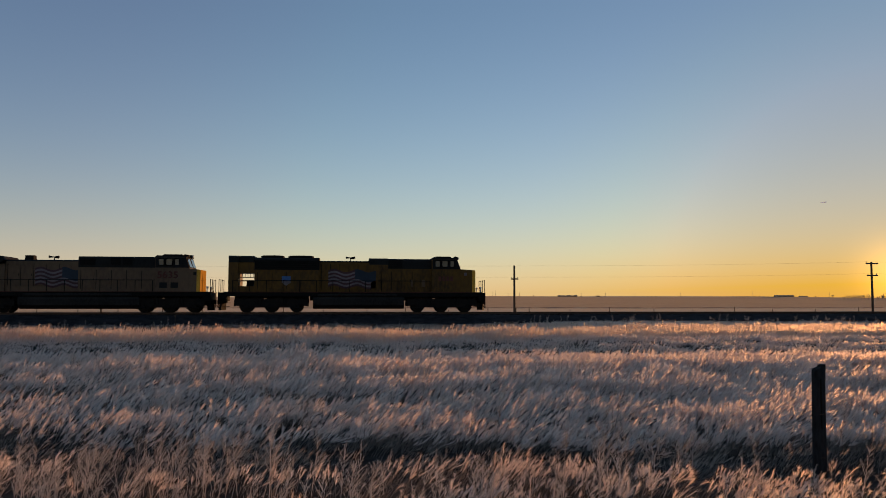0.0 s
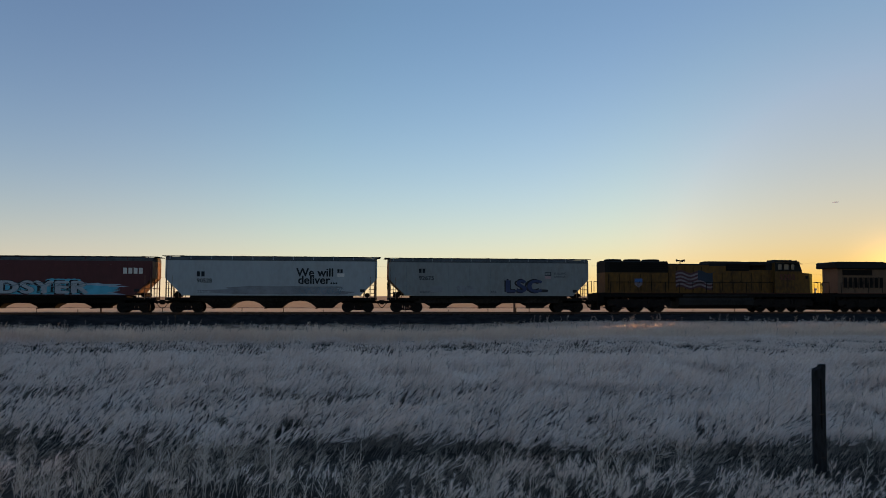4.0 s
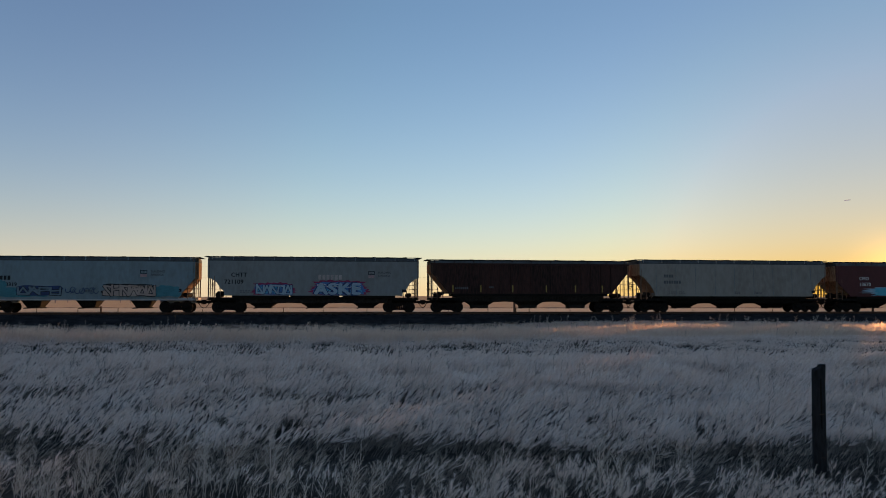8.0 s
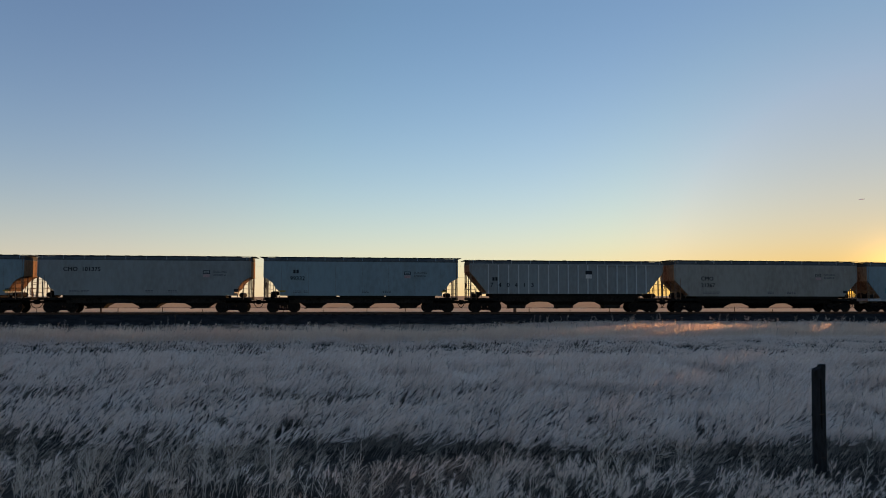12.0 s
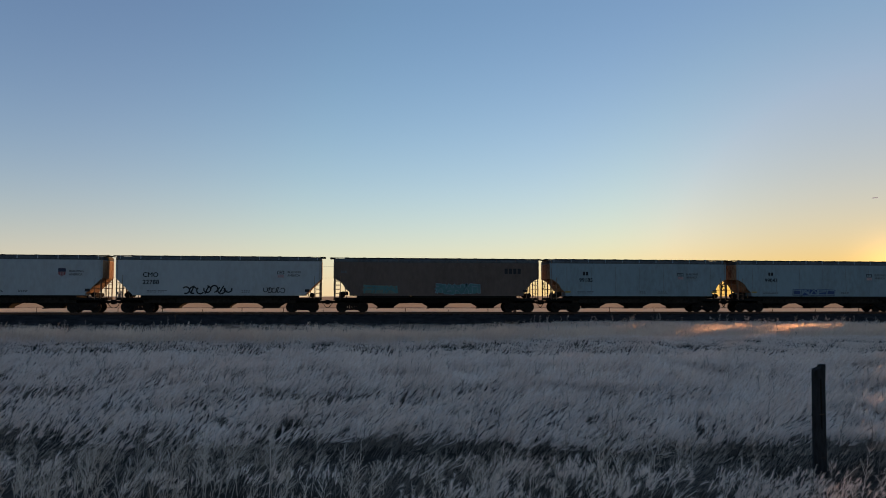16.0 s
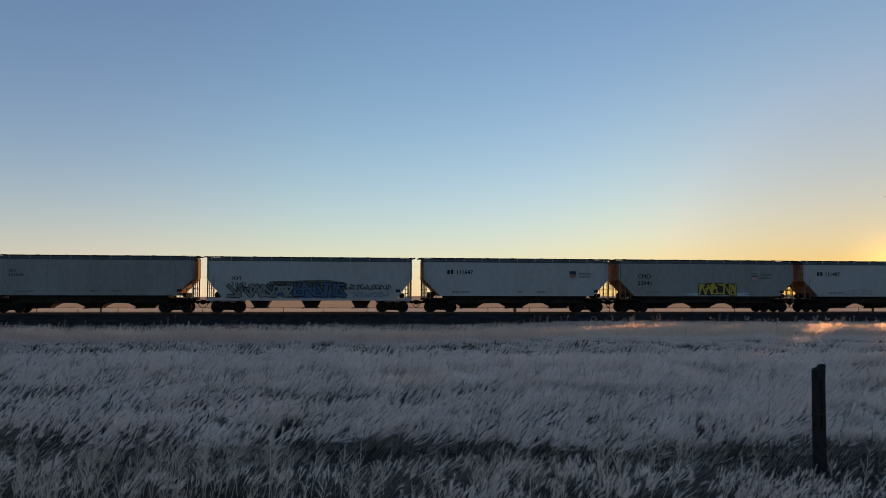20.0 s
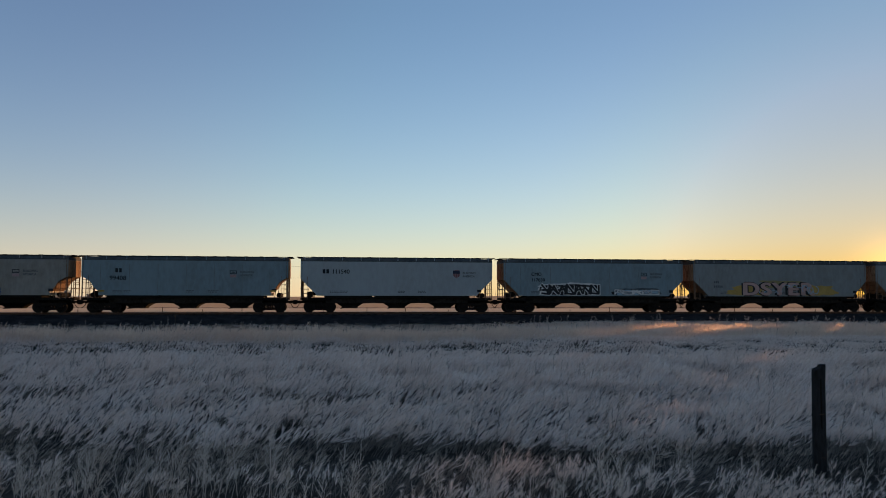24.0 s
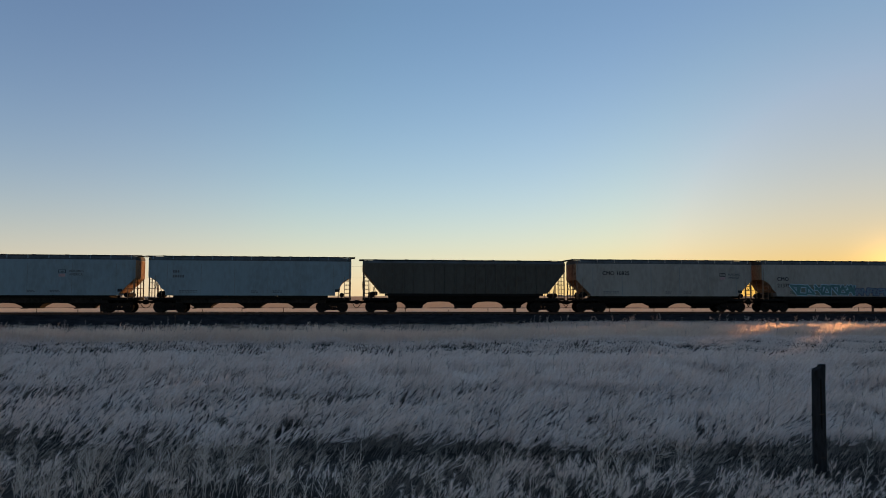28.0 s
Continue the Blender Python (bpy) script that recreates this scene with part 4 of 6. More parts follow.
tag(21, .22, .52, 1.5, 2.45, S_BLACK, S_WHITE, seed=37, fat=7, ink=S_BLACK, rim=S_WHITE, spikes=0.05)
tag(21, .6, .84, 1.5, 2.0, S_PALE, S_BLACK, seed=38, fat=5, ink=S_WHITE, rim=S_BLACK)
tag(24, .17, .51, 1.55, 2.5, S_GREEN, None, seed=39, fat=8, ink=S_TEAL, rim=S_PALE)
tag(24, .52, .7, 1.5, 2.2, None, None, seed=40, fat=6, ink=S_GREYBLUE, rim=S_NAVY)
for k in (4,):                                   # yellow marker stripes
    for a in (.13, .26, .41, .57, .71, .84):
        part("marker_stripe", Build().box(on(k, a) - 0.05, on(k, a) + 0.05, YSIDE - 0.05, YSIDE - 0.03, 1.75, 2.35), YELLOW_STRIPE, hoppers[k])
for k in (9, 11, 12, 23):
    for a in (.12, .9):
        part("marker_stripe", Build().box(on(k, a) - 0.25, on(k, a) + 0.25, YSIDE - 0.003, YSIDE + 0.003, 1.72, 1.86), YELLOW_STRIPE, hoppers[k])


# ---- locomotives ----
# sides: grime and shade in the paint; nose front: sunlight in the paint
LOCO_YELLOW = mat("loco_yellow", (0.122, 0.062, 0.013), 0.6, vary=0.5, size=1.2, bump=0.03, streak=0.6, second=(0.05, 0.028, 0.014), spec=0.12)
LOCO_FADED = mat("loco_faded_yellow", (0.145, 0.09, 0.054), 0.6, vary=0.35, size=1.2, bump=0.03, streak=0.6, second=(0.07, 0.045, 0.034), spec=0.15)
LOCO_SUNLIT = mat("loco_sunlit_yellow", (0.70, 0.37, 0.055), 0.95, vary=0.3, size=1.5, spec=0.0)
LOCO_GREY = mat("loco_grey", (0.018, 0.018, 0.018), 0.75, vary=0.4, size=1.5, streak=0.6, spec=0.1)
LOCO_BLACK = mat("loco_black", (0.009, 0.009, 0.009), 0.8, vary=0.4, size=2, spec=0.08)
LOCO_TANK = mat("fuel_tank_grey", (0.024, 0.022, 0.021), 0.7, vary=0.5, size=1.5, streak=0.5, spec=0.12)
RED_LINE = mat("red_stripe", (0.10, 0.025, 0.017), 0.6, vary=0.5)
FLAG_RED, FLAG_WHITE, FLAG_BLUE = spray("flag_red", (0.065, 0.022, 0.028)), spray("flag_white", (0.17, 0.135, 0.145)), spray("flag_blue", (0.016, 0.026, 0.045))
PANE = mat("cab_glass", (0.05, 0.06, 0.065), 0.06, vary=0.05, bump=0, spec=0.5)
LAMP = mat("lamp_lens", (0.6, 0.6, 0.55), 0.1, vary=0.05, bump=0)


def loco_bogie(parent, x, gap):
    b = Build()
    b.box(-gap - 0.9, gap + 0.9, -0.3, 0.3, 0.62, 1.09)
    b.box(-gap - 1.0, gap + 1.0, -0.3, 0.3, 1.2, 1.37)
    for xa, xb in ((-gap - 1.0, -gap + 0.35), (-gap + 0.62, -0.75), (-0.45, 0.3), (0.55, gap - 0.95), (gap - 0.6, gap + 0.7)):
        b.box(xa, xb, -0.3, 0.3, 1.08, 1.21)
    for d in (-0.5 * gap, 0.5 * gap):
        b.box(d - 0.25, d + 0.25, -1.0, 1.0, 0.6, 0.85)
    b.rod((0, 0, 0.8), (0, 0, 1.37), 0.35, 12)
    gear = []
    for d, w, h in ((-gap - 0.75, 0.2, 1.38), (-gap - 0.1, 0.16, 1.3), (-0.62 * gap, 0.3, 1.38), (0.3 * gap, 0.22, 1.27), (0.7 * gap, 0.35, 1.38), (gap + 0.35, 0.13, 1.38), (gap + 0.8, 0.2, 1.31)):
        gear.append(Build().box(d - w, d + w, -0.9, 0.9, 0.8, h, 0.02))
    bg = part("bogie", b, STEEL, parent, at=pose(x, 0, 0))
    for q in gear:
        part("brake_rigging", q, STEEL, bg)
    for s in (-1, 1):
        f = Build()
        f.slab([(-gap - 0.95, 0.5), (-gap - 0.95, 1.05), (-gap - 0.5, 1.17), (gap + 0.5, 1.17), (gap + 0.95, 1.05), (gap + 0.95, 0.5), (gap + 0.35, 0.62), (gap - 0.6, 0.42), (-gap + 0.6, 0.42), (-gap - 0.35, 0.62)], -0.09, 0.09)
        for k in (-1, 0, 1):
            f.box(k * gap - 0.2, k * gap + 0.2, -0.14, 0.12, 0.36, 0.75, 0.04)
            f.disc((k * gap, -0.16, 0.55), 0.04, 0.13, 12)
        for k in (-0.5, 0.5):
            f.rod((k * gap - 0.16, -0.1, 0.72), (k * gap - 0.16, -0.1, 1.12), 0.11, 8)
            f.rod((k * gap + 0.16, -0.1, 0.72), (k * gap + 0.16, -0.1, 1.12), 0.11, 8)
        f.rod((-gap - 0.5, -0.16, 0.4), (-gap + 0.5, -0.16, 0.34), 0.05).rod((gap - 0.5, -0.16, 0.34), (gap + 0.5, -0.16, 0.4), 0.05)
        part("side_frame", f, STEEL, bg, at=pose(0, s * 1.08, 0, 0, 0, 0 if s < 0 else 180))
    for k in (-1, 0, 1):
        roll_under(bg, LOCO_WHEEL, k * gap, 0.533)


def flag(eng, x0, x1, z0, z1, y, canton=True):
    """Painted waving banner: bands that ripple, a dark corner field."""
    n, cols = 9, 16
    wave = lambda x: 0.13 * math.sin((x - x0) / (x1 - x0) * 13.0) - 0.1 * (x - x0) / (x1 - x0) + 0.04
    for i in range(n):
        a, c = z0 + (z1 - z0) * i / n, z0 + (z1 - z0) * (i + 1) / n
        rows = []
        for k in range(cols + 1):
            x = x0 + (x1 - x0) * k / cols
            rows.append([(x, y - 0.004, a + wave(x)), (x, y + 0.004, a + wave(x)), (x, y + 0.004, c + wave(x)), (x, y - 0.004, c + wave(x))])
        b = Build().rings(rows)
        part("banner_band", b, FLAG_WHITE if i % 2 else FLAG_RED, eng)
    if canton:
        b = Build()
        xm, zm = x0 + (x1 - x0) * 0.56, z0 + (z1 - z0) * 0.42
        rows = []
        for k in range(9):
            x = xm + (x1 - xm) * k / 8
            rows.append([(x, y - 0.012, zm + wave(x)), (x, y - 0.006, zm + wave(x)), (x, y - 0.006, z1 + 0.04 + wave(x)), (x, y - 0.012, z1 + 0.04 + wave(x))])
        b.rings(rows)
        part("banner_field", b, FLAG_BLUE, eng)


def locomotive(label, body, hoods, cab, nose, tank, bogies, gap, dark, doors, end, humps, horn):
    """A six-axle road locomotive, +x leads. hoods: (x0, x1, top, half width, grey from); cab: (x0, x1, top); nose: (x1, top)."""
    eng = thing("locomotive", label, "locomotive", "locomotives of the train")
    deck = 1.74
    rear, front = end
    fr = Build().box(rear - 0.25, front + 0.55, -1.45, 1.45, 1.36, deck - 0.06).box(tank[0] - 0.3, tank[1] + 0.3, -0.6, 0.6, 1.0, 1.37)
    part("underframe", fr, LOCO_BLACK, eng)
    part("walkway", Build().box(rear - 0.25, front + 0.55, -1.52, 1.52, deck - 0.06, deck), LOCO_BLACK, eng)
    for s in (-1, 1):
        part("sill_stripe", Build().box(rear, front, s * 1.525 - 0.006, s * 1.525 + 0.006, deck - 0.05, deck - 0.01), RED_LINE, eng)
    for x0, x1, top, hw, z_grey in hoods:
        low = Build()
        low.slab([(x0, deck), (x1, deck), (x1, z_grey), (x0, z_grey)], -hw, hw)
        part("hood", low, body, eng)
        if top > z_grey:
            prof = [(-hw, z_grey), (-hw, top - 0.16), (-hw + 0.14, top - 0.03), (0, top), (hw - 0.14, top - 0.03), (hw, top - 0.16), (hw, z_grey)]
            part("hood_roof", Build().along(prof, x0, x1), LOCO_GREY, eng)
    for x0, x1, z0, z1, hw in dark:                # grilles and radiators with louvres
        g = part("grille", Build().box(x0, x1, -hw - 0.03, hw + 0.03, z0, z1), LOCO_BLACK, eng)
        slats = Build()
        k = max(3, int((z1 - z0) / 0.16))
        for i in range(k):
            z = z0 + (i + 0.3) * (z1 - z0) / k
            for s in (-1, 1):
                slats.box(x0 + 0.04, x1 - 0.04, s * (hw + 0.045) - 0.015, s * (hw + 0.045) + 0.015, z, z + 0.05)
        part("louvres", slats, STEEL, g)["kind"] = "stuff"
    for x, w, z0, z1, hw in doors:
        for s in (-1, 1):
            d = part("hood_door", Build().soft_box(x, x + w, s * (hw + 0.012) - 0.012, s * (hw + 0.012) + 0.012, z0, z1, 0.02), body, eng)
            part("door_seam", Build().box(x - 0.05, x - 0.012, s * (hw + 0.004) - 0.006, s * (hw + 0.004) + 0.006, z0, z1), LOCO_BLACK, d)
            part("door_handle", Build().box(x + w - 0.1, x + w - 0.06, s * (hw + 0.035) - 0.012, s * (hw + 0.035) + 0.012, (z0 + z1) / 2 - 0.08, (z0 + z1) / 2 + 0.08), LOCO_BLACK, d)
    for x0, x1, z in humps:                        # radiator fans
        n = 14
        rows = []
        for k, (r, h) in enumerate(((1.0, 0.0), (1.0, 0.14), (0.86, 0.2), (0.3, 0.22))):
            rows.append([((x0 + x1) / 2 + (x1 - x0) / 2 * r * math.cos(2 * math.pi * i / n), 0.72 * r * math.sin(2 * math.pi * i / n), z + h) for i in range(n)])
        part("radiator_fan", Build().rings(rows), LOCO_BLACK, eng)
    hx, hz = horn
    hb = Build().rod((hx, 0, hz), (hx, 0, hz + 0.3), 0.04)
    for d in (-0.4, 0.4):
        hb.rod((hx, -0.08, hz + 0.3), (hx + d, -0.1, hz + 0.32), 0.035, 7, 0.11)
    hb.rod((hx, 0.08, hz + 0.24), (hx + 0.3, 0.1, hz + 0.26), 0.03, 7, 0.09)
    part("horn", hb, LOCO_BLACK, eng)
    # cab with raked windscreen, nose
    cx0, cx1, ctop = cab
    nx1, ntop = nose
    lean = 0.35
    part("cab", Build().slab([(cx0, deck), (cx1, deck), (cx1, ntop), (cx1 - lean, ctop - 0.12), (cx0, ctop - 0.12)], -1.5, 1.5), body, eng)
    part("cab_roof", Build().slab([(cx0 - 0.05, ctop - 0.12), (cx1 - lean + 0.15, ctop - 0.12), (cx1 - lean + 0.05, ctop - 0.02), (cx0 + 0.1, ctop + 0.02)], -1.5, 1.5), LOCO_GREY, eng)
    up = Build().slab([(cx0 + 0.02, 3.72), (cx1 - 0.02, 3.72), (cx1 - lean * 0.9, ctop - 0.14), (cx0 + 0.02, ctop - 0.14)], -1.515, 1.515)
    part("cab_top_panel", up, LOCO_GREY, eng)
    for s in (-1, 1):
        for a, w in ((0.25, 0.42), (0.85, 0.5), (1.55, 0.35)):
            wpane = part("cab_window", Build().soft_box(cx0 + a - 0.04, cx0 + a + w + 0.04, s * 1.52 - 0.01, s * 1.52 + 0.01, ctop - 0.84, ctop - 0.22, 0.05), LOCO_BLACK, eng)
            part("pane", Build().soft_box(cx0 + a, cx0 + a + w, s * 1.532 - 0.006, s * 1.532 + 0.006, ctop - 0.8, ctop - 0.26, 0.05), PANE, wpane)
    for y in (-0.75, 0.75):
        part("windscreen", Build().rings([[(cx1 + 0.012, y - 0.55, ntop + 0.12), (cx1 + 0.012, y + 0.55, ntop + 0.12), (cx1 - lean * 0.8 + 0.012, y + 0.5, ctop - 0.2), (cx1 - lean * 0.8 + 0.012, y - 0.5, ctop - 0.2)],
                                          [(cx1 - 0.03, y - 0.55, ntop + 0.12), (cx1 - 0.03, y + 0.55, ntop + 0.12), (cx1 - lean * 0.8 - 0.03, y + 0.5, ctop - 0.2), (cx1 - lean * 0.8 - 0.03, y - 0.5, ctop - 0.2)]]), PANE, eng)
    part("nose", Build().rings([[(cx1, -1.48, deck), (cx1, 1.48, deck), (cx1, 1.48, ntop), (cx1, -1.48, ntop)],
                                [(nx1 - 0.3, -1.42, deck), (nx1 - 0.3, 1.42, deck), (nx1 - 0.3, 1.4, ntop - 0.06), (nx1 - 0.3, -1.4, ntop - 0.06)]]), body, eng)
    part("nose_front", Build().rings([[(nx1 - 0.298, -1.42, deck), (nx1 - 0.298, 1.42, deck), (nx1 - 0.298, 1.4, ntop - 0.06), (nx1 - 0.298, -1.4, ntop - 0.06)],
                                      [(nx1, -1.36, deck), (nx1, 1.36, deck), (nx1, 1.33, ntop - 0.1), (nx1, -1.33, ntop - 0.1)]]), LOCO_SUNLIT, eng, "yellow flat nose front, brightened as if sunlit")
    part("nose_door", Build().soft_box(nx1 + 0.002, nx1 + 0.03, -0.4, 0.4, deck + 0.05, ntop - 0.4, 0.012), LOCO_SUNLIT, eng)
    lm = part("headlight", Build().box(cx1 - 0.32, cx1 - 0.02, -0.28, 0.28, ctop - 0.1, ctop + 0.12, 0.03), LOCO_BLACK, eng)
    for y in (-0.13, 0.13):
        part("lens", Build().rod((cx1 - 0.06, y, ctop + 0.01), (cx1 + 0.01, y, ctop + 0.01), 0.1, 12), LAMP, lm)
    for y in (-1.0, 1.0):
        part("ditch_light", Build().rod((front + 0.35, y, deck + 0.35), (front + 0.5, y, deck + 0.35), 0.1, 10).box(front + 0.36, front + 0.44, y - 0.04, y + 0.04, deck, deck + 0.3), LAMP, eng)
    # antennas and a cooler on the cab roof
    part("air_conditioner", Build().soft_box(cx0 + 0.4, cx1 - 0.8, -0.6, 0.6, ctop, ctop + 0.16, 0.05), LOCO_BLACK, eng)
    part("cab_visor", Build().slab([(cx0 + 0.75, ctop - 0.24), (cx0 + 1.5, ctop - 0.28), (cx0 + 1.45, ctop - 0.22), (cx0 + 0.8, ctop - 0.18)], -1.75, -1.53), LOCO_GREY, eng)
    for k, (d, w) in enumerate(((0.25, 0.12), (0.95, 0.2), (1.7, 0.1), (2.1, 0.14))):
        part("antenna_dome", Build().soft_box(cx0 + d, cx0 + d + w, -0.3 - 0.1 * k, -0.1, ctop - 0.02, ctop + 0.12 + 0.05 * (k % 2), 0.03), LOCO_BLACK, eng)
    for s in (-1, 1):
        part("mirror", Build().box(cx0 + 0.7, cx0 + 0.76, s * 1.6 - 0.08, s * 1.6 + 0.08, ctop - 0.75, ctop - 0.4), LOCO_BLACK, eng)
        part("number_board", Build().box(cx1 - 0.5, cx1 - 0.2, s * 0.75 - 0.3, s * 0.75 + 0.3, ctop - 0.06, ctop + 0.1), LOCO_BLACK, eng)
        for z in (deck + 0.45, deck + 0.9, deck + 1.35):
            part("grab_iron", Build().rod((nx1 - 0.25, s * 1.44, z), (nx1 - 0.02, s * 0.95, z), 0.02, 5), LOCO_BLACK, eng)
        part("sand_filler", Build().box(cx1 + 0.3, cx1 + 0.55, s * 1.49 - 0.012, s * 1.49 + 0.012, ntop - 0.55, ntop - 0.3), FLAG_WHITE if nx1 > 10.2 else LOCO_GREY, eng)
        for k, d in enumerate((0.35, 1.25)):
            part("side_vent", Build().box(cx0 + d, cx0 + d + 0.6, s * 1.51 - 0.012, s * 1.51 + 0.012, deck + 0.3, deck + 0.75), body if nx1 != 10.15 else LOCO_GREY, eng)
    # fuel tank
    t0, t1 = tank
    tp = [(-1.45, 1.3), (-1.5, 1.1), (-1.45, 0.62), (-1.0, 0.3), (1.0, 0.3), (1.45, 0.62), (1.5, 1.1), (1.45, 1.3)]
    part("fuel_tank", Build().along(tp, t0, t1), LOCO_TANK, eng)
    part("air_reservoir", Build().rod((t0 + 0.4, -1.42, 1.46), (t1 - 0.6, -1.42, 1.46), 0.13, 10), LOCO_TANK, eng)
    for x in bogies:
        loco_bogie(eng, x, gap)
    # handrails, steps, pilots, couplers
    for s in (-1, 1):
        n = 13
        for i in range(n):
            x = rear + 0.4 + i * (cx0 - rear - 0.6) / (n - 1)
            part("rail_post", Build().rod((x, s * 1.47, deck), (x, s * 1.47, deck + 0.95), 0.03, 5), LOCO_BLACK, eng)
        part("handrail", Build().rod((rear + 0.4, s * 1.47, deck + 0.95), (cx0 - 0.2, s * 1.47, deck + 0.95), 0.026, 5), LOCO_BLACK, eng)
    for e, x in ((-1, rear), (1, front)):
        pl = Build().slab([(x + e * 0.2, 0.95), (x + e * 0.75, 0.95), (x + e * 0.75, deck - 0.06), (x + e * 0.2, deck - 0.06)] if e > 0 else
                          [(x - 0.75, 0.95), (x - 0.2, 0.95), (x - 0.2, deck - 0.06), (x - 0.75, deck - 0.06)], -1.4, 1.4)
        part("pilot", pl, LOCO_BLACK, eng)
        part("plough", Build().rings([[(x + e * 0.55, -1.35, 0.18), (x + e * 0.95, 0, 0.18), (x + e * 0.55, 1.35, 0.18)], [(x + e * 0.5, -1.35, 0.95), (x + e * 0.7, 0, 0.95), (x + e * 0.5, 1.35, 0.95)]], closed=False, caps=False).rings([[(x + e * 0.52, -1.35, 0.18), (x + e * 0.9, 0, 0.18), (x + e * 0.52, 1.35, 0.18)], [(x + e * 0.46, -1.35, 0.95), (x + e * 0.66, 0, 0.95), (x + e * 0.46, 1.35, 0.95)]], closed=False, caps=False), LOCO_BLACK, eng)
        for s in (-1, 1):
            for k in range(4):
                part("step", Build().box(x + e * 0.45 - 0.28, x + e * 0.45 + 0.28, s * 1.4 - 0.14, s * 1.4 + 0.14, 0.45 + k * 0.32, 0.49 + k * 0.32), LOCO_BLACK, eng)
            part("step_side", Build().box(x + e * 0.75 - 0.02, x + e * 0.75 + 0.02, s * 1.4 - 0.14, s * 1.4 + 0.14, 0.4, deck), LOCO_BLACK, eng)
            for y in (0.35, 1.35):
                part("end_stanchion", Build().rod((x + e * 0.72, s * y, deck), (x + e * 0.72, s * y, deck + 1.05), 0.028, 6), LOCO_BLACK, eng)
            part("end_handrail", Build().rod((x + e * 0.72, s * 0.35, deck + 1.0), (x + e * 0.72, s * 1.35, deck + 1.0), 0.025, 6), LOCO_BLACK, eng)
        part("coupler", COUPLER, parent=eng, at=pose(x + e * 0.95, 0, 0, 0, 0, 0 if e > 0 else 180))
        for y in (-0.6, -0.45, 0.45, 0.6):
            part("brake_hose", Build().pipe([(x + e * 0.75, y, 0.95), (x + e * 0.88, y, 0.72), (x + e * 0.95, y * 0.8, 0.5)], 0.025, 5), LOCO_BLACK, eng)
    return eng


def shield(eng, x, z, y):
    pts = [(x - 0.36, z + 0.8), (x + 0.36, z + 0.8), (x + 0.36, z + 0.25), (x, z), (x - 0.36, z + 0.25)]
    e = part("emblem", Build().slab(pts, y - 0.004, y + 0.004), FLAG_WHITE, eng)
    part("emblem_band", Build().box(x - 0.36, x + 0.36, y - 0.012, y - 0.006, z + 0.46, z + 0.8), spray("emblem_blue", (0.06, 0.14, 0.34)), e)


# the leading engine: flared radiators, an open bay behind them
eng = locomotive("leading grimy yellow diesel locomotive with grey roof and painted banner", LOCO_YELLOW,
                 [(-10.71, -9.9, 4.8, 1.45, 4.2), (-8.6, -3.2, 4.66, 1.3, 3.6), (-3.2, 1.05, 4.44, 0.95, 4.3), (1.05, 2.67, 4.68, 1.0, 4.1), (2.67, 6.47, 4.64, 1.0, 3.75)],
                 (6.47, 8.95, 4.72), (10.27, 3.73), (-3.7, 4.05), (-7.2, 7.37), 2.1,
                 [(-8.55, -3.25, 3.62, 4.38, 1.32), (2.7, 3.9, 3.8, 4.5, 1.0)],
                 [(-8.3, 1.0, 2.0, 3.4, 1.3), (-7.1, 1.0, 2.0, 3.4, 1.3), (-5.9, 1.0, 2.0, 3.4, 1.3), (-4.7, 1.0, 2.0, 3.4, 1.3)] + [(-3.0 + k * 0.78, 0.7, 1.95, 4.1, 0.95) for k in range(5)] + [(1.2 + k * 0.9, 0.8, 1.95, 3.5, 1.0) for k in range(5)],
                 (-10.75, 10.35), [(-8.2, -6.2, 4.66), (-5.9, -3.7, 4.66)], (-0.55, 4.42))
part("hood", Build().box(-9.9, -8.6, -1.3, 1.3, 3.32, 4.2), LOCO_YELLOW, eng)
part("hood_roof", Build().soft_box(-9.9, -8.6, -1.3, 1.3, 4.2, 4.76, 0.08), LOCO_GREY, eng)
part("hood", Build().box(-9.9, -8.6, -1.3, 1.3, 1.74, 2.2), LOCO_YELLOW, eng)
for k in range(6):
    part("guard_bar", Build().box(-9.8 + k * 0.22, -9.77 + k * 0.22, -1.28, -1.25, 2.95, 3.34), LOCO_BLACK, eng)
part("guard_rail", Build().box(-9.9, -8.6, -1.28, -1.25, 2.92, 2.98), LOCO_BLACK, eng)
part("blower_housing", Build().box(-9.35, -8.75, -0.5, 0.5, 2.12, 2.7, 0.05), LOCO_BLACK, eng)
flag(eng, -2.43, 1.62, 2.15, 3.55, -1.02)
shield(eng, -5.95, 2.25, -1.34)
bars(4, 0.4, RED_LINE, eng, 7.0, 2.7, -1.53)
part("cab_door", Build().soft_box(4.5, 5.9, -1.02, -0.98, 2.2, 2.8, 0.05), LOCO_FADED, eng)
place(eng, 0)

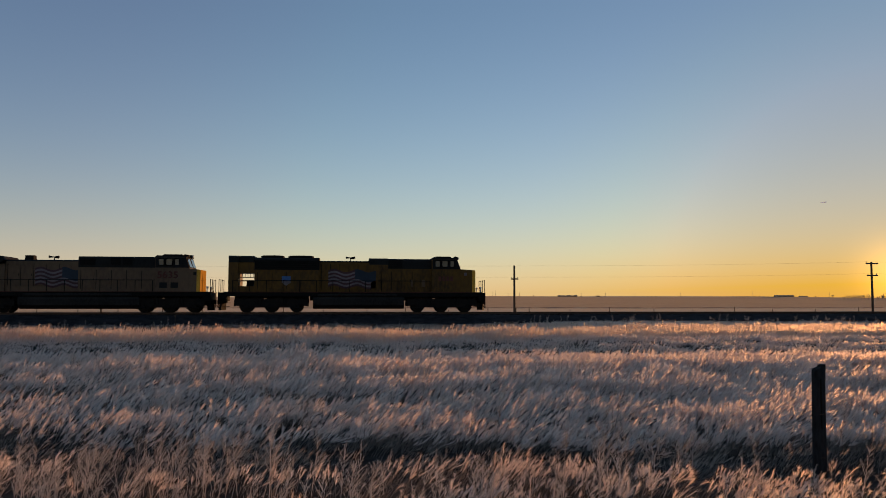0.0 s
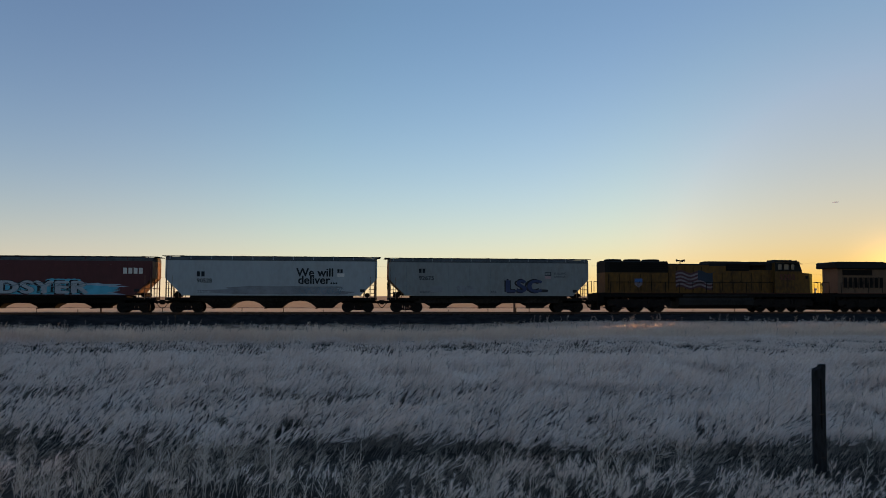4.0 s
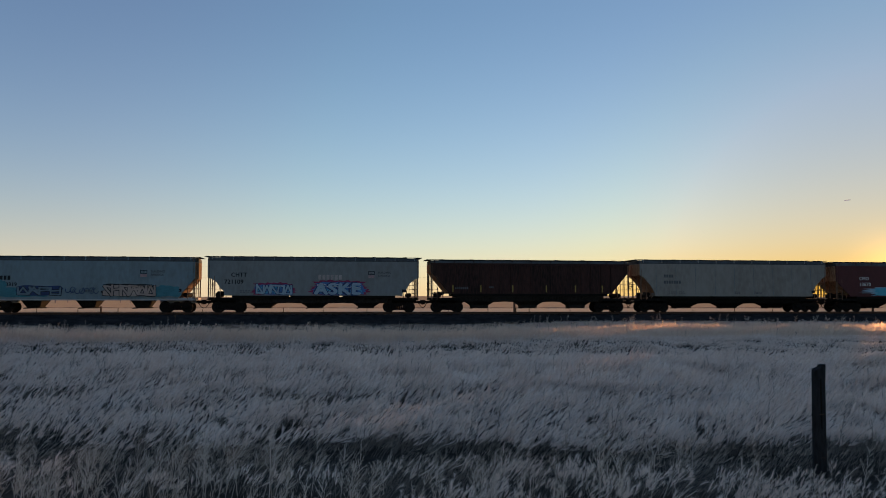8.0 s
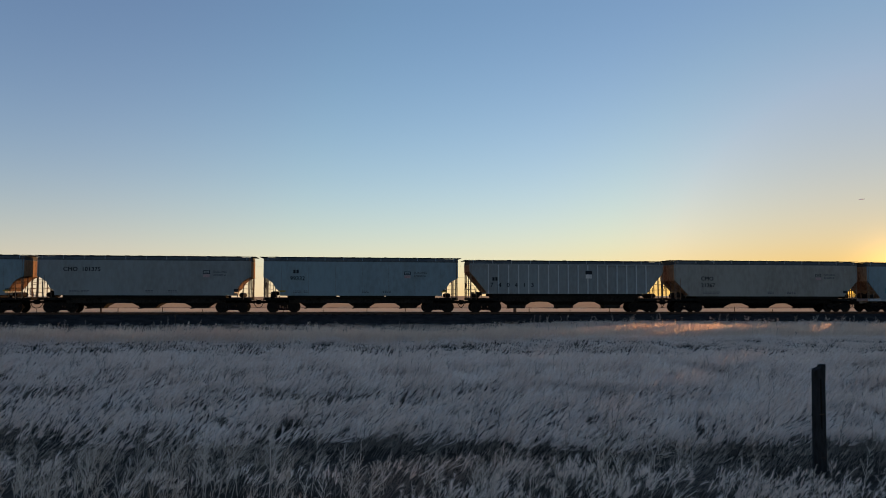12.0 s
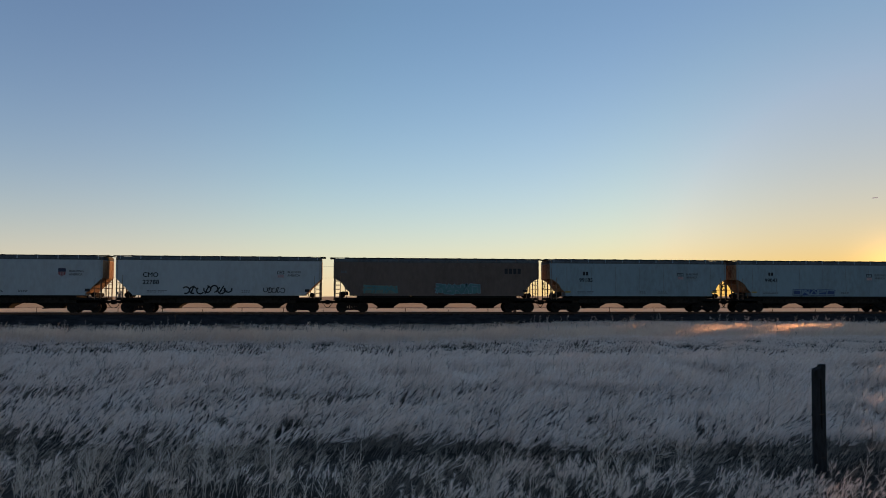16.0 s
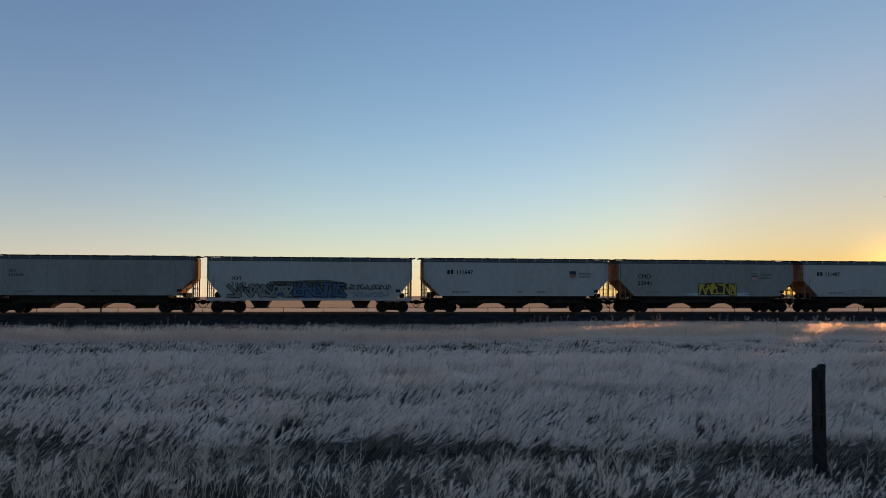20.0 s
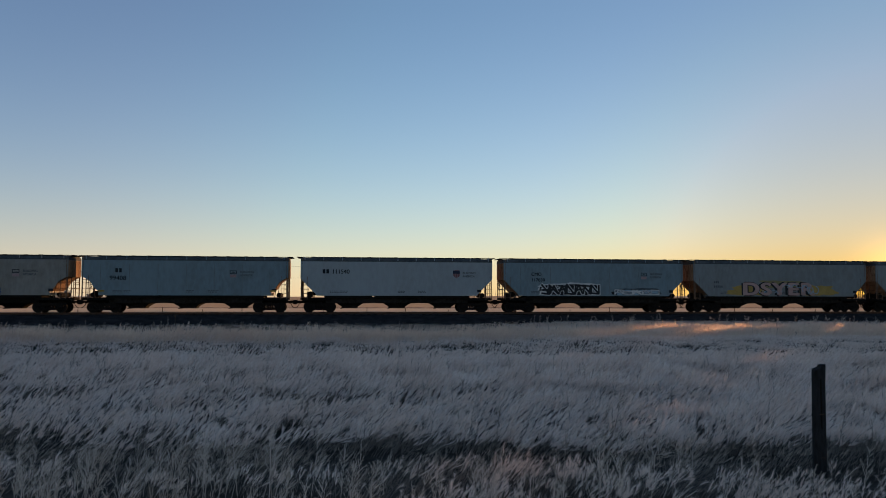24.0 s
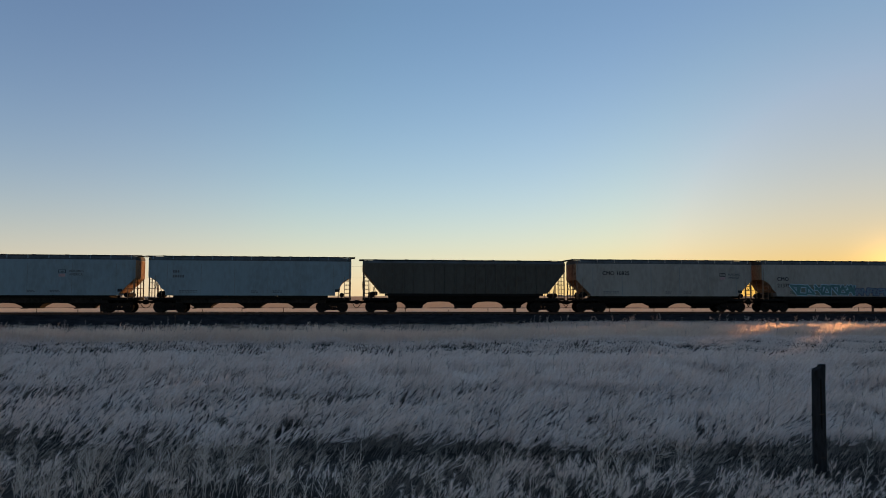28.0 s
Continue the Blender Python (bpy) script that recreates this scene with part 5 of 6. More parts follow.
# the second engine: wide radiator wings at the rear
eng = locomotive("faded yellow diesel locomotive with wide overhanging radiators", LOCO_FADED,
                 [(-10.3, -5.3, 4.12, 1.15, 4.1), (-5.3, 0.35, 4.36, 0.95, 4.2), (0.35, 6.55, 4.66, 1.05, 3.72)],
                 (6.55, 9.3, 4.72), (10.15, 3.66), (-4.1, 5.3), (-7.4, 7.55), 2.0,
                 [(0.5, 1.7, 3.9, 4.45, 1.05), (2.9, 3.7, 3.9, 4.5, 1.05), (3.85, 4.6, 3.9, 4.5, 1.05), (-9.8, -6.8, 3.4, 3.9, 1.16)],
                 [(-9.75 + k * 0.52, 0.4, 2.15, 3.25, 1.15) for k in range(8)] + [(-5.1 + k * 1.0, 0.9, 2.2, 4.0, 0.95) for k in range(5)] + [(0.6 + k * 1.2, 1.05, 1.95, 3.5, 1.05) for k in range(5)],
                 (-10.6, 10.25), [], (-1.9, 4.3))
for k in range(8):
    for s in (-1, 1):
        part("intake_grille", Build().box(-9.7 + k * 0.52, -9.4 + k * 0.52, s * 1.2 - 0.02, s * 1.2 + 0.02, 2.25, 3.2), LOCO_BLACK, eng)
part("radiator_wing", Build().slab([(-10.7, 4.12), (-10.62, 4.05), (-5.6, 4.05), (-5.2, 4.3), (-5.35, 4.55), (-6.0, 4.66), (-10.45, 4.66), (-10.7, 4.58)], -1.5, 1.5), LOCO_GREY, eng)
part("exhaust_stack", Build().box(-4.1, -3.4, -0.35, 0.35, 4.3, 4.72, 0.03), LOCO_BLACK, eng)
flag(eng, -3.0, 0.75, 2.15, 3.6, -1.0)
letters("5635", 0.78, RED_LINE, eng, 6.72, 2.86, -1.53, name="road_number", bold=0.03, spacing=1.1)
place(eng, 1)

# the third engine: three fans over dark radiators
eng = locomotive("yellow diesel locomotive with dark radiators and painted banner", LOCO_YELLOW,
                 [(-10.05, -4.15, 4.62, 1.15, 3.55), (-4.15, -0.1, 4.42, 0.95, 4.3), (-0.1, 3.1, 4.66, 1.0, 4.2), (3.1, 3.8, 4.62, 1.0, 3.85), (5.4, 6.0, 4.62, 1.0, 3.85)],
                 (6.0, 8.7, 4.66), (9.75, 3.6), (-3.3, 3.85), (-6.9, 6.9), 2.0,
                 [(-9.6, -4.2, 3.6, 4.48, 1.17), (1.5, 3.75, 3.75, 4.4, 1.0)],
                 [(-9.7 + k * 1.0, 0.9, 1.95, 3.4, 1.15) for k in range(5)] + [(-4.0 + k * 0.8, 0.72, 1.95, 4.1, 0.95) for k in range(5)] + [(0.2 + k * 0.95, 0.85, 1.95, 3.6, 1.0) for k in range(6)],
                 (-10.1, 9.85), [(-9.7, -8.1, 4.58), (-7.9, -6.3, 4.58), (-6.1, -4.5, 4.58)], (-2.45, 4.4))
part("hood", Build().box(3.8, 5.4, -1.0, 1.0, 1.74, 3.85), LOCO_YELLOW, eng)
part("hood_roof", Build().soft_box(3.8, 5.4, -1.0, 1.0, 4.28, 4.62, 0.06), LOCO_GREY, eng)
part("blower_housing", Build().box(4.35, 4.8, -0.6, 0.6, 3.85, 4.28), LOCO_BLACK, eng)
part("sun_visor", Build().slab([(6.7, 4.42), (8.6, 4.38), (8.5, 4.44), (6.8, 4.5)], -1.75, -1.5), LOCO_GREY, eng)
flag(eng, -3.35, 0.45, 2.15, 3.65, -1.0)
shield(eng, -6.95, 2.2, -1.18)
letters("5203", 0.72, RED_LINE, eng, 6.42, 2.95, -1.53, name="road_number", bold=0.03, spacing=1.1)
place(eng, 2)


# ---- poles, fences and things of the land ----
def pole(right, ahead, top_z, arms, label, lean=0.0):
    base = spot(right, ahead)
    z0 = float(ground_z(base.x, base.y)) - 0.1
    p = thing("utility_pole", label, "utility pole", "poles beside the track", at=pose(base.x, base.y, z0, 0, lean, 0))
    h = top_z - z0
    n = 10
    rows = [[(r * math.cos(2 * math.pi * i / n), r * math.sin(2 * math.pi * i / n), z) for i in range(n)] for z, r in ((0, 0.13), (h * 0.5, 0.115), (h - 0.05, 0.1), (h, 0.08))]
    part("shaft", Build().rings(rows), POLE_WOOD, p)
    ends = []
    for z, w in arms:
        zz = z - z0
        arm = part("crossarm", Build().soft_box(-w, w, -0.16, -0.05, zz - 0.07, zz + 0.07, 0.02), POLE_WOOD, p)
        for k, x in enumerate((-w + 0.1, w - 0.1)):
            part("insulator", Build().rod((x, -0.1, zz + 0.07), (x, -0.1, zz + 0.13), 0.02).rod((x, -0.1, zz + 0.12), (x, -0.1, zz + 0.22), 0.045, 8, 0.025), GLASSY, arm)
        ends.append((base.x, base.y - 0.1, z + 0.2))
    return ends


def up(y, ahead):
    """Height that is seen at that line of the view, so far ahead."""
    return 1.72 + (529 - y) / 1357 * ahead


AH = 82.0
pole_a = pole((910 - 784) / 1357 * AH, AH, up(470, AH), [(up(494, AH), 0.4)], "short weathered utility pole with one low crossarm")
pole_b = pole((1542 - 784) / 1357 * AH, AH, up(463, AH), [(up(466, AH), 0.7), (up(487, AH), 0.6)], "weathered utility pole with two crossarms")
pole_c = pole((2175 - 784) / 1357 * AH, AH, up(463, AH), [(up(466, AH), 0.7), (up(487, AH), 0.6)], "weathered utility pole with two crossarms")
pole_d = pole((-330 - 784) / 1357 * AH * 0.97, AH * 0.97, up(466, AH), [(up(490, AH), 0.5)], "short weathered utility pole with one low crossarm")


def wire(a, b, sag, name="overhead_wire"):
    pts = []
    for k in range(21):
        t = k / 20
        pts.append((a[0] + (b[0] - a[0]) * t, a[1] + (b[1] - a[1]) * t, a[2] + (b[2] - a[2]) * t - 4 * sag * t * (1 - t)))
    return part(name, Build().pipe(pts, 0.0055, 4), WIRE)


for a, b, sag in ((pole_d[0], pole_a[0], 0.25), (pole_a[0], pole_b[1], 0.12), (pole_b[1], pole_c[1], 0.2)):
    tagged(wire(a, b, sag), "thin dark wire strung between utility poles", "wire", "wires between poles")
top_a = (pole_a[0][0], pole_a[0][1], up(471, AH))
top_d = (pole_d[0][0], pole_d[0][1], up(468, AH))
for a, b, sag in ((top_d, top_a, 0.2), (top_a, pole_b[0], 0.12), (pole_b[0], pole_c[0], 0.2)):
    tagged(wire(a, b, sag), "thin dark wire strung between utility poles", "wire", "wires between poles")

# wire fence beyond the track
fence = thing("wire_fence", "low wire fence with thin steel posts beyond the track", "fence")
FD = 78.0
fence_posts = []
for k in range(-14, 16):
    right = (936 - 784) / 1357 * FD + k * 72.2 / 1357 * FD + 0.12 * math.sin(k * 2.7)
    g = spot(right, FD + 0.4 * math.sin(k * 1.3))
    z = float(ground_z(g.x, g.y))
    h = 1.15 + 0.14 * math.sin(k * 4.1)
    part("fence_post", Build().box(-0.022, 0.022, -0.02, 0.02, -0.2, h).box(-0.035, 0.035, -0.012, 0.012, 0.0, h - 0.05), POLE_WOOD, fence, at=pose(g.x, g.y, z, 0, 2.5 * math.sin(k * 3.1), 0))
    fence_posts.append((g.x, g.y - 0.04, z))
for hgt in (0.45, 0.8, 1.15):
    part("fence_wire", Build().pipe([(x, y, z + hgt) for x, y, z in fence_posts], 0.006, 3), WIRE, fence)
# stouter marker stakes close behind the bank
for px, hh in ((181, 0.75), (912, 0.5)):
    g = spot((px - 784) / 1357 * 73.5, 73.5)
    tagged(part("marker_stake", Build().soft_box(-0.07, 0.07, -0.07, 0.07, -0.4, 1.05 + hh * 0.4, 0.02), POLE_WOOD, at=pose(g.x, g.y, float(ground_z(g.x, g.y)))), "squat dark wooden stake behind the ballast bank", "stake", "stakes by the track")
g = spot((312 - 784) / 1357 * 60, 60)
tagged(part("marker_rod", Build().rod((0, 0, -0.2), (0.02, 0, 1.0), 0.02, 6).box(-0.05, 0.07, -0.01, 0.01, 0.86, 1.0), POLE_WOOD, at=pose(g.x, g.y, float(ground_z(g.x, g.y)))), "thin marker rod standing in frosted grass", "stake")

# the near fence post, split and worn at its top
g = spot((1440 - 784) / 1357 * 7.3, 7.3)
n = 16
rows = []
for z, r in ((-0.3, 0.064), (0.0, 0.062), (0.4, 0.061), (0.8, 0.06), (1.1, 0.059), (1.18, 0.057)):
    ring = []
    for i in range(n):
        a = 2 * math.pi * i / n
        rr = r * (1 + 0.09 * noise.noise((math.cos(a) * 1.6, math.sin(a) * 1.6, z * 0.9)) + 0.03 * math.sin(a * 5 + z))
        top = z
        if z > 1.15:
            top = z + 0.028 * (math.cos(a) * 0.9) + 0.01 * math.sin(3 * a)
        ring.append((rr * math.cos(a) + 0.012 * z, rr * math.sin(a), top))
    rows.append(ring)
near_post = thing("fence_post", "weathered round timber fence post with a split slanted top", "fence post", at=pose(g.x, g.y, float(ground_z(g.x, g.y))))
part("shaft", Build().rings(rows), WOOD_OLD, near_post)
part("splinter", Build().slab([(0.0, 1.06), (0.055, 1.06), (0.06, 1.212), (0.02, 1.205)], -0.03, 0.035), WOOD_OLD, near_post, at=pose(0.01, 0, 0))
part("crack", Build().slab([(-0.012, 0.62), (-0.004, 0.62), (0.002, 1.08), (-0.008, 1.08)], -0.066, -0.05), STEEL, near_post)
for z in (0.35, 0.75):
    part("staple", Build().pipe([(-0.02, -0.055, z), (-0.02, -0.075, z + 0.005), (0.02, -0.075, z + 0.005), (0.02, -0.055, z)], 0.003, 4), RUST, near_post)

# ---- far ridge: farm, towers and bare trees ----
# walls and bare twigs lightened: the haze of distance is in their colour
FARM = mat("far_farm_wall", (0.36, 0.26, 0.19), 0.9, vary=0.3, size=0.3, bump=0)
BARK = mat("bare_twigs", (0.34, 0.25, 0.19), 0.95, vary=0.3, size=1, bump=0)
FROST_BARK = mat("frosted_twigs", (0.28, 0.24, 0.23), 0.95, vary=0.3, size=1, bump=0)


def far_at(px, ahead):
    p = spot((px - 784) / 1357 * ahead, ahead)
    return p.x, p.y, float(ground_z(p.x, p.y))


def shed(px, ahead, w, h, d, label):
    x, y, z = far_at(px, ahead)
    s = thing("farm_shed", label, "farm building", "far farm buildings", at=pose(x, y, z - 0.3, 0, 0, -math.degrees(THETA)))
    part("wall", Build().box(-w / 2, w / 2, -d / 2, d / 2, 0, h), FARM, s)
    part("roof", Build().rings([[(-w / 2 - 0.5, -d / 2 - 0.5, h), (-w / 2 - 0.5, 0, h + d * 0.2), (-w / 2 - 0.5, d / 2 + 0.5, h)], [(w / 2 + 0.5, -d / 2 - 0.5, h), (w / 2 + 0.5, 0, h + d * 0.2), (w / 2 + 0.5, d / 2 + 0.5, h)]]), FARM, s)
    for k in range(3):
        part("door", Build().box(-w * 0.3 + k * w * 0.3 - 1.2, -w * 0.3 + k * w * 0.3 + 1.2, -d / 2 - 0.06, -d / 2 - 0.01, 0.2, h * 0.75), STEEL, s)


shed(1386, 1500, 36, 1.8, 9, "long low farm shed on the far ridge")
shed(1420, 1520, 16, 1.0, 7, "small farm shed on the far ridge")
shed(1003, 1500, 22, 0.9, 6, "low dark farm building on the far ridge")
for px, w, h in ((989, 5, 2.2), (996, 6, 1.8), (1006, 8, 2.4), (1012, 5, 1.6), (1018, 5, 2.8), (1058, 6, 1.8)):
    shed(px, 1500, w, h, 5, "small farm building on the far ridge")
for px, ahead, h in ((872, 1450, 10), (877, 1450, 13), (899, 1450, 8), (919, 1480, 8), (1028, 1500, 8), (1071, 1500, 8), (1123, 1500, 8), (1203, 1500, 9), (1331, 1500, 11), (1466, 1450, 10)):
    x, y, z = far_at(px, ahead)
    m = thing("far_mast", "thin dark mast on the far ridge", "mast", "far masts", at=pose(x, y, z - 0.5))
    part("shaft", Build().rod((0, 0, 0), (0, 0, h), 0.35, 6, 0.2), FARM, m)
    part("crossbar", Build().box(-1.0, 1.0, -0.15, 0.15, h - 1.2, h - 0.9), FARM, m)


def bare_tree(px, ahead, h, seed, material, label, group, twig=0.05, forks=0.3, wide=0.6):
    """A leafless tree: tapered trunk, limbs and a crown of many thin twigs."""
    g = random.Random(seed)
    x, y, z = far_at(px, ahead)
    t = thing("bare_tree", label, "tree", group, at=pose(x, y, z - 0.2))
    trunk, crown = Build(), Build()
    fork = Vector((g.uniform(-0.2, 0.2), 0, h * forks))
    trunk.rod((0, 0, 0), fork, h * 0.028, 7, h * 0.02)
    for i in range(g.randint(6, 8)):
        a = g.uniform(0, 6.28)
        d = Vector((math.cos(a) * g.uniform(0.25, wide), math.sin(a) * g.uniform(0.25, wide), 1)).normalized()
        start = fork * g.uniform(0.75, 1.0)
        tip = start + d * h * g.uniform(0.4, 0.62)
        trunk.rod(start, tip, h * 0.012, 5, h * 0.004)
        for j in range(11):
            p = start.lerp(tip, g.uniform(0.25, 1.0))
            e = (d + Vector((g.uniform(-1, 1), g.uniform(-1, 1), g.uniform(-0.1, 0.9)))).normalized()
            q = p + e * h * g.uniform(0.1, 0.22)
            crown.rod(p, q, twig * 0.9, 3, twig * 0.5)
            for k in range(4):
                r = p.lerp(q, g.uniform(0.3, 1.0))
                w = (e + Vector((g.uniform(-1, 1), g.uniform(-1, 1), g.uniform(-0.3, 0.8)))).normalized()
                crown.rod(r, r + w * h * g.uniform(0.05, 0.13), twig * 0.6, 3, twig * 0.35)
    part("trunk", trunk, material, t)
    part("crown", crown, material, t)


for k, (px, h) in enumerate(((1492, 6), (1499, 8), (1505, 7), (1511, 8), (1517, 9), (1523, 9), (1529, 8), (1535, 9), (1541, 7), (1552, 7), (1559, 9), (1564, 10), (1570, 11), (1577, 10))):
    bare_tree(px, 1000, h, k, BARK, "bare leafless tree on the far ridge", "far trees", 0.05, 0.16, 1.0)
for k, (px, h) in enumerate(((944, 4), (1028, 3), (1138, 3), (1146, 3.5), (1153, 3), (1161, 4), (1168, 3), (1302, 3), (1309, 3.6), (1316, 3), (1323, 4), (1334, 4.5), (1342, 4), (1350, 3.5), (1358, 3), (1442, 3), (1472, 7))):
    bare_tree(px, 1400, h, 70 + k, BARK, "low leafless shrub on the far ridge", "far shrubs", 0.11, 0.1, 1.5)
for k, (px, h, ah) in enumerate(((20, 5.5, 320), (62, 7, 330), (100, 8.5, 320), (122, 7, 340), (160, 5, 300), (215, 6, 330), (232, 5.5, 320), (262, 3.5, 300))):
    bare_tree(px, ah, h, 40 + k, FROST_BARK, "frosted leafless tree standing in the far field", "trees in the field", 0.06)


# ---- frosted grass ----
GRASS = grass_mat("frosted_grass", (0.79, 0.62, 0.525), (0.99, 0.895, 0.835), 0.68, 0.15)
STRAW = grass_mat("straw_grass", (0.74, 0.565, 0.45), (0.96, 0.81, 0.675), 0.72, 0.2)
# dark stems: shade low in the near grass is put into their colour
STEM = grass_mat("dark_stem", (0.14, 0.112, 0.094), (0.34, 0.285, 0.245), 0.4)
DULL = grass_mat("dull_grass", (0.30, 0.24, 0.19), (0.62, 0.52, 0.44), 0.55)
FROSTED_STEM = grass_mat("frosted_stem", (0.51, 0.395, 0.33), (0.83, 0.68, 0.59), 0.5)
STUBBLE = grass_mat("field_stubble", (0.40, 0.33, 0.25), (0.50, 0.41, 0.31), 0.4)
WHITE_STRIP = grass_mat("frost_white_verge", (0.56, 0.47, 0.36), (0.68, 0.57, 0.44), 0.3)
DITCH = grass_mat("ditch_weeds", (0.26, 0.20, 0.17), (0.36, 0.28, 0.23), 0.3)
WEED = grass_mat("frosted_weed", (0.36, 0.285, 0.235), (0.80, 0.69, 0.60), 0.25)
gen = np.random.default_rng(11)


def field_points(n, near, far, bias=1.0):
    """n places in the camera's wedge of land between two distances, evenly spread over it."""
    u = gen.random(n) ** bias
    d = np.sqrt(near * near + u * (far * far - near * near))
    r = (gen.random(n) * 1.36 - 0.68) * (d + 1.5)
    x = r * RIGHT.x + d * FWD.x
    y = r * RIGHT.y + d * FWD.y
    return x, y


def patchy(x, y, s=0.35, seed=0.0):
    """Slow variation from 0 to 1 over the land."""
    return 0.5 + 0.2 * np.sin(x * s * 2.1 + seed + 1.3 * np.sin(y * s * 1.7)) + 0.2 * np.sin(y * s * 3.1 + 2 * seed + np.sin(x * s * 2.7)) + 0.1 * np.sin((x + y) * s * 6.3)


def ribbons(root, way, long, width, droop, side, segs=3):
    """Tapered ribbons from root along way, sinking by droop; arrays of n. Returns vertices and faces."""
    n = len(root)
    ts = np.linspace(0, 1, segs + 1)
    rows = []
    for t in ts[:-1]:
        c = root + way * (long * t)[:, None]
        c[:, 2] -= droop * long * t * t
        w = (width * (1 - 0.75 * t))[:, None] * side
        rows += [c - w, c + w]
    tip = root + way * long[:, None]
    tip[:, 2] -= droop * long
    rows.append(tip)
    k = len(rows)
    verts = np.stack(rows, 1).reshape(-1, 3)
    tri = []
    for s in range(segs - 1):
        a = 2 * s
        tri += [(a, a + 1, a + 3), (a, a + 3, a + 2)]
    a = 2 * (segs - 1)
    tri.append((a, a + 1, a + 2))
    faces = (np.arange(n)[:, None, None] * k + np.array(tri)[None]).reshape(-1, 3)
    return verts, faces


def tri_object(name, chunks, materials, label, category):
    """One mesh of many loose blades; each chunk names its material."""
    off, vs, fs, ms = 0, [], [], []
    for v, f, m in chunks:
        vs.append(v)
        fs.append(f + off)
        ms.append(np.full(len(f), m, np.int32))
        off += len(v)
    V, F = np.concatenate(vs), np.concatenate(fs)
    me = bpy.data.meshes.new(name)
    me.vertices.add(len(V))
    me.vertices.foreach_set("co", V.astype(np.float32).ravel())
    me.loops.add(F.size)
    me.loops.foreach_set("vertex_index", F.astype(np.int32).ravel())
    me.polygons.add(len(F))
    me.polygons.foreach_set("loop_start", np.arange(0, F.size, 3, dtype=np.int32))
    for m in materials:
        me.materials.append(m)
    me.polygons.foreach_set("material_index", np.concatenate(ms))
    me.update(calc_edges=True)
    return tagged(new(name, me), label, category, kind="stuff")


def unit(a):
    return a / np.linalg.norm(a, axis=1)[:, None]


def plumed_grass(tufts, stems, near, far, tall, wide, plume, lean=0.75, spread=0.12, thin=None, head=0.13, loose=0.17):
    """Tufts of grass that the wind has laid over to the right, each stem with a feathery, frosted head."""
    x, y = field_points(tufts, near, far)
    if thin is not None:
        keep = gen.random(tufts) < thin(x, y)
        x, y = x[keep], y[keep]
        tufts = len(x)
    th = tall * (0.62 + 0.5 * patchy(x, y, 0.5, 1.0) + gen.normal(0, 0.14, tufts)).clip(0.35, 1.45)
    tl = lean * (0.55 + 0.7 * patchy(x, y, 0.9, 2.0)) + gen.normal(0, 0.14, tufts)
    ta = gen.normal(0.0, 0.3, tufts)
    n = tufts * stems
    rep = lambda q: np.repeat(q, stems)
    x, y = rep(x) + gen.normal(0, spread, n), rep(y) + gen.normal(0, spread * 0.8, n)
    h = rep(th) * gen.uniform(0.65, 1.15, n)
    ln = rep(tl) + gen.normal(0, 0.16, n)
    ang = rep(ta) + gen.normal(0, 0.3, n)
    dx, dy = np.cos(ang), np.sin(ang)
    way = unit(np.stack([(RIGHT.x * dx - RIGHT.y * dy) * ln, (RIGHT.y * dx + RIGHT.x * dy) * ln, np.ones(n)], 1))
    root = np.stack([x, y, ground_z(x, y) - 0.02], 1)
    spin = gen.uniform(-0.8, 0.8, n)
    side = unit(np.stack([RIGHT.x * np.cos(spin) - RIGHT.y * np.sin(spin), RIGHT.y * np.cos(spin) + RIGHT.x * np.sin(spin), -0.6 * ln * np.cos(spin)], 1))
    long = h * np.sqrt(1 + ln * ln) * 0.95
    droop = gen.uniform(0.1, 0.36, n)
    chunks = [(*ribbons(root, way, long, np.full(n, wide) * gen.uniform(0.6, 1.2, n), droop, side, 3), 0)]
    for k in range(plume):
        t = 1 - gen.random(n) * 0.36 * (0.35 + k / plume)
        p = root + way * (long * t)[:, None]
        p[:, 2] -= droop * long * t * t
        e = unit(way + gen.normal(0, loose, (n, 3)) + np.array([RIGHT.x, RIGHT.y, -0.4]) * 0.3 * min(1.0, lean + 0.2))
        chunks.append((*ribbons(p, e, tall * head * 2 * gen.uniform(0.6, 1.2, n), np.full(n, wide * 1.15), np.full(n, 0.12), unit(side + gen.normal(0, 0.35, (n, 3))), 1), 1))
    return chunks


def to_right(x, y):
    """From 0 to 1 across the land, rising to the right of the track's middle."""
    return np.interp(x - y * 0.13, (2, 12), (0, 1))


def whiter(x, y):
    """How thickly the plumes stand: thin and brown on the one side, thick on the other, with a few bare patches."""
    right = x * RIGHT.x + y * RIGHT.y
    return (np.interp(right / (x * FWD.x + y * FWD.y), (-0.5, -0.1, 0.3), (0.38, 0.64, 1.0)) * (1.7 * patchy(x, y, 1.7, 7.0) + 0.2)).clip(0, 1)


tri_object("mid_grass", plumed_grass(4600, 6, 10.0, 16.5, 0.46, 0.0054, 10, lean=0.55, spread=0.07, head=0.13, loose=0.2, thin=whiter), (STEM, GRASS), "frosted pale grass laid over by the wind", "grass")
tri_object("back_grass", plumed_grass(5800, 6, 16.0, 24.5, 0.46, 0.0082, 7, lean=0.5, spread=0.09, head=0.14, loose=0.22, thin=whiter), (FROSTED_STEM, GRASS), "frosted plumes of grass bending to one side", "grass")
tri_object("far_grass", plumed_grass(7500, 7, 23.5, 38.0, 0.27, 0.009, 5, 0.45, 0.18, head=0.15, loose=0.3, thin=lambda x, y: (1.2 * patchy(x, y, 0.7, 3.0) + 0.25).clip(0, 1)), (FROSTED_STEM, GRASS), "low frosted grass in a shallow trough", "grass")
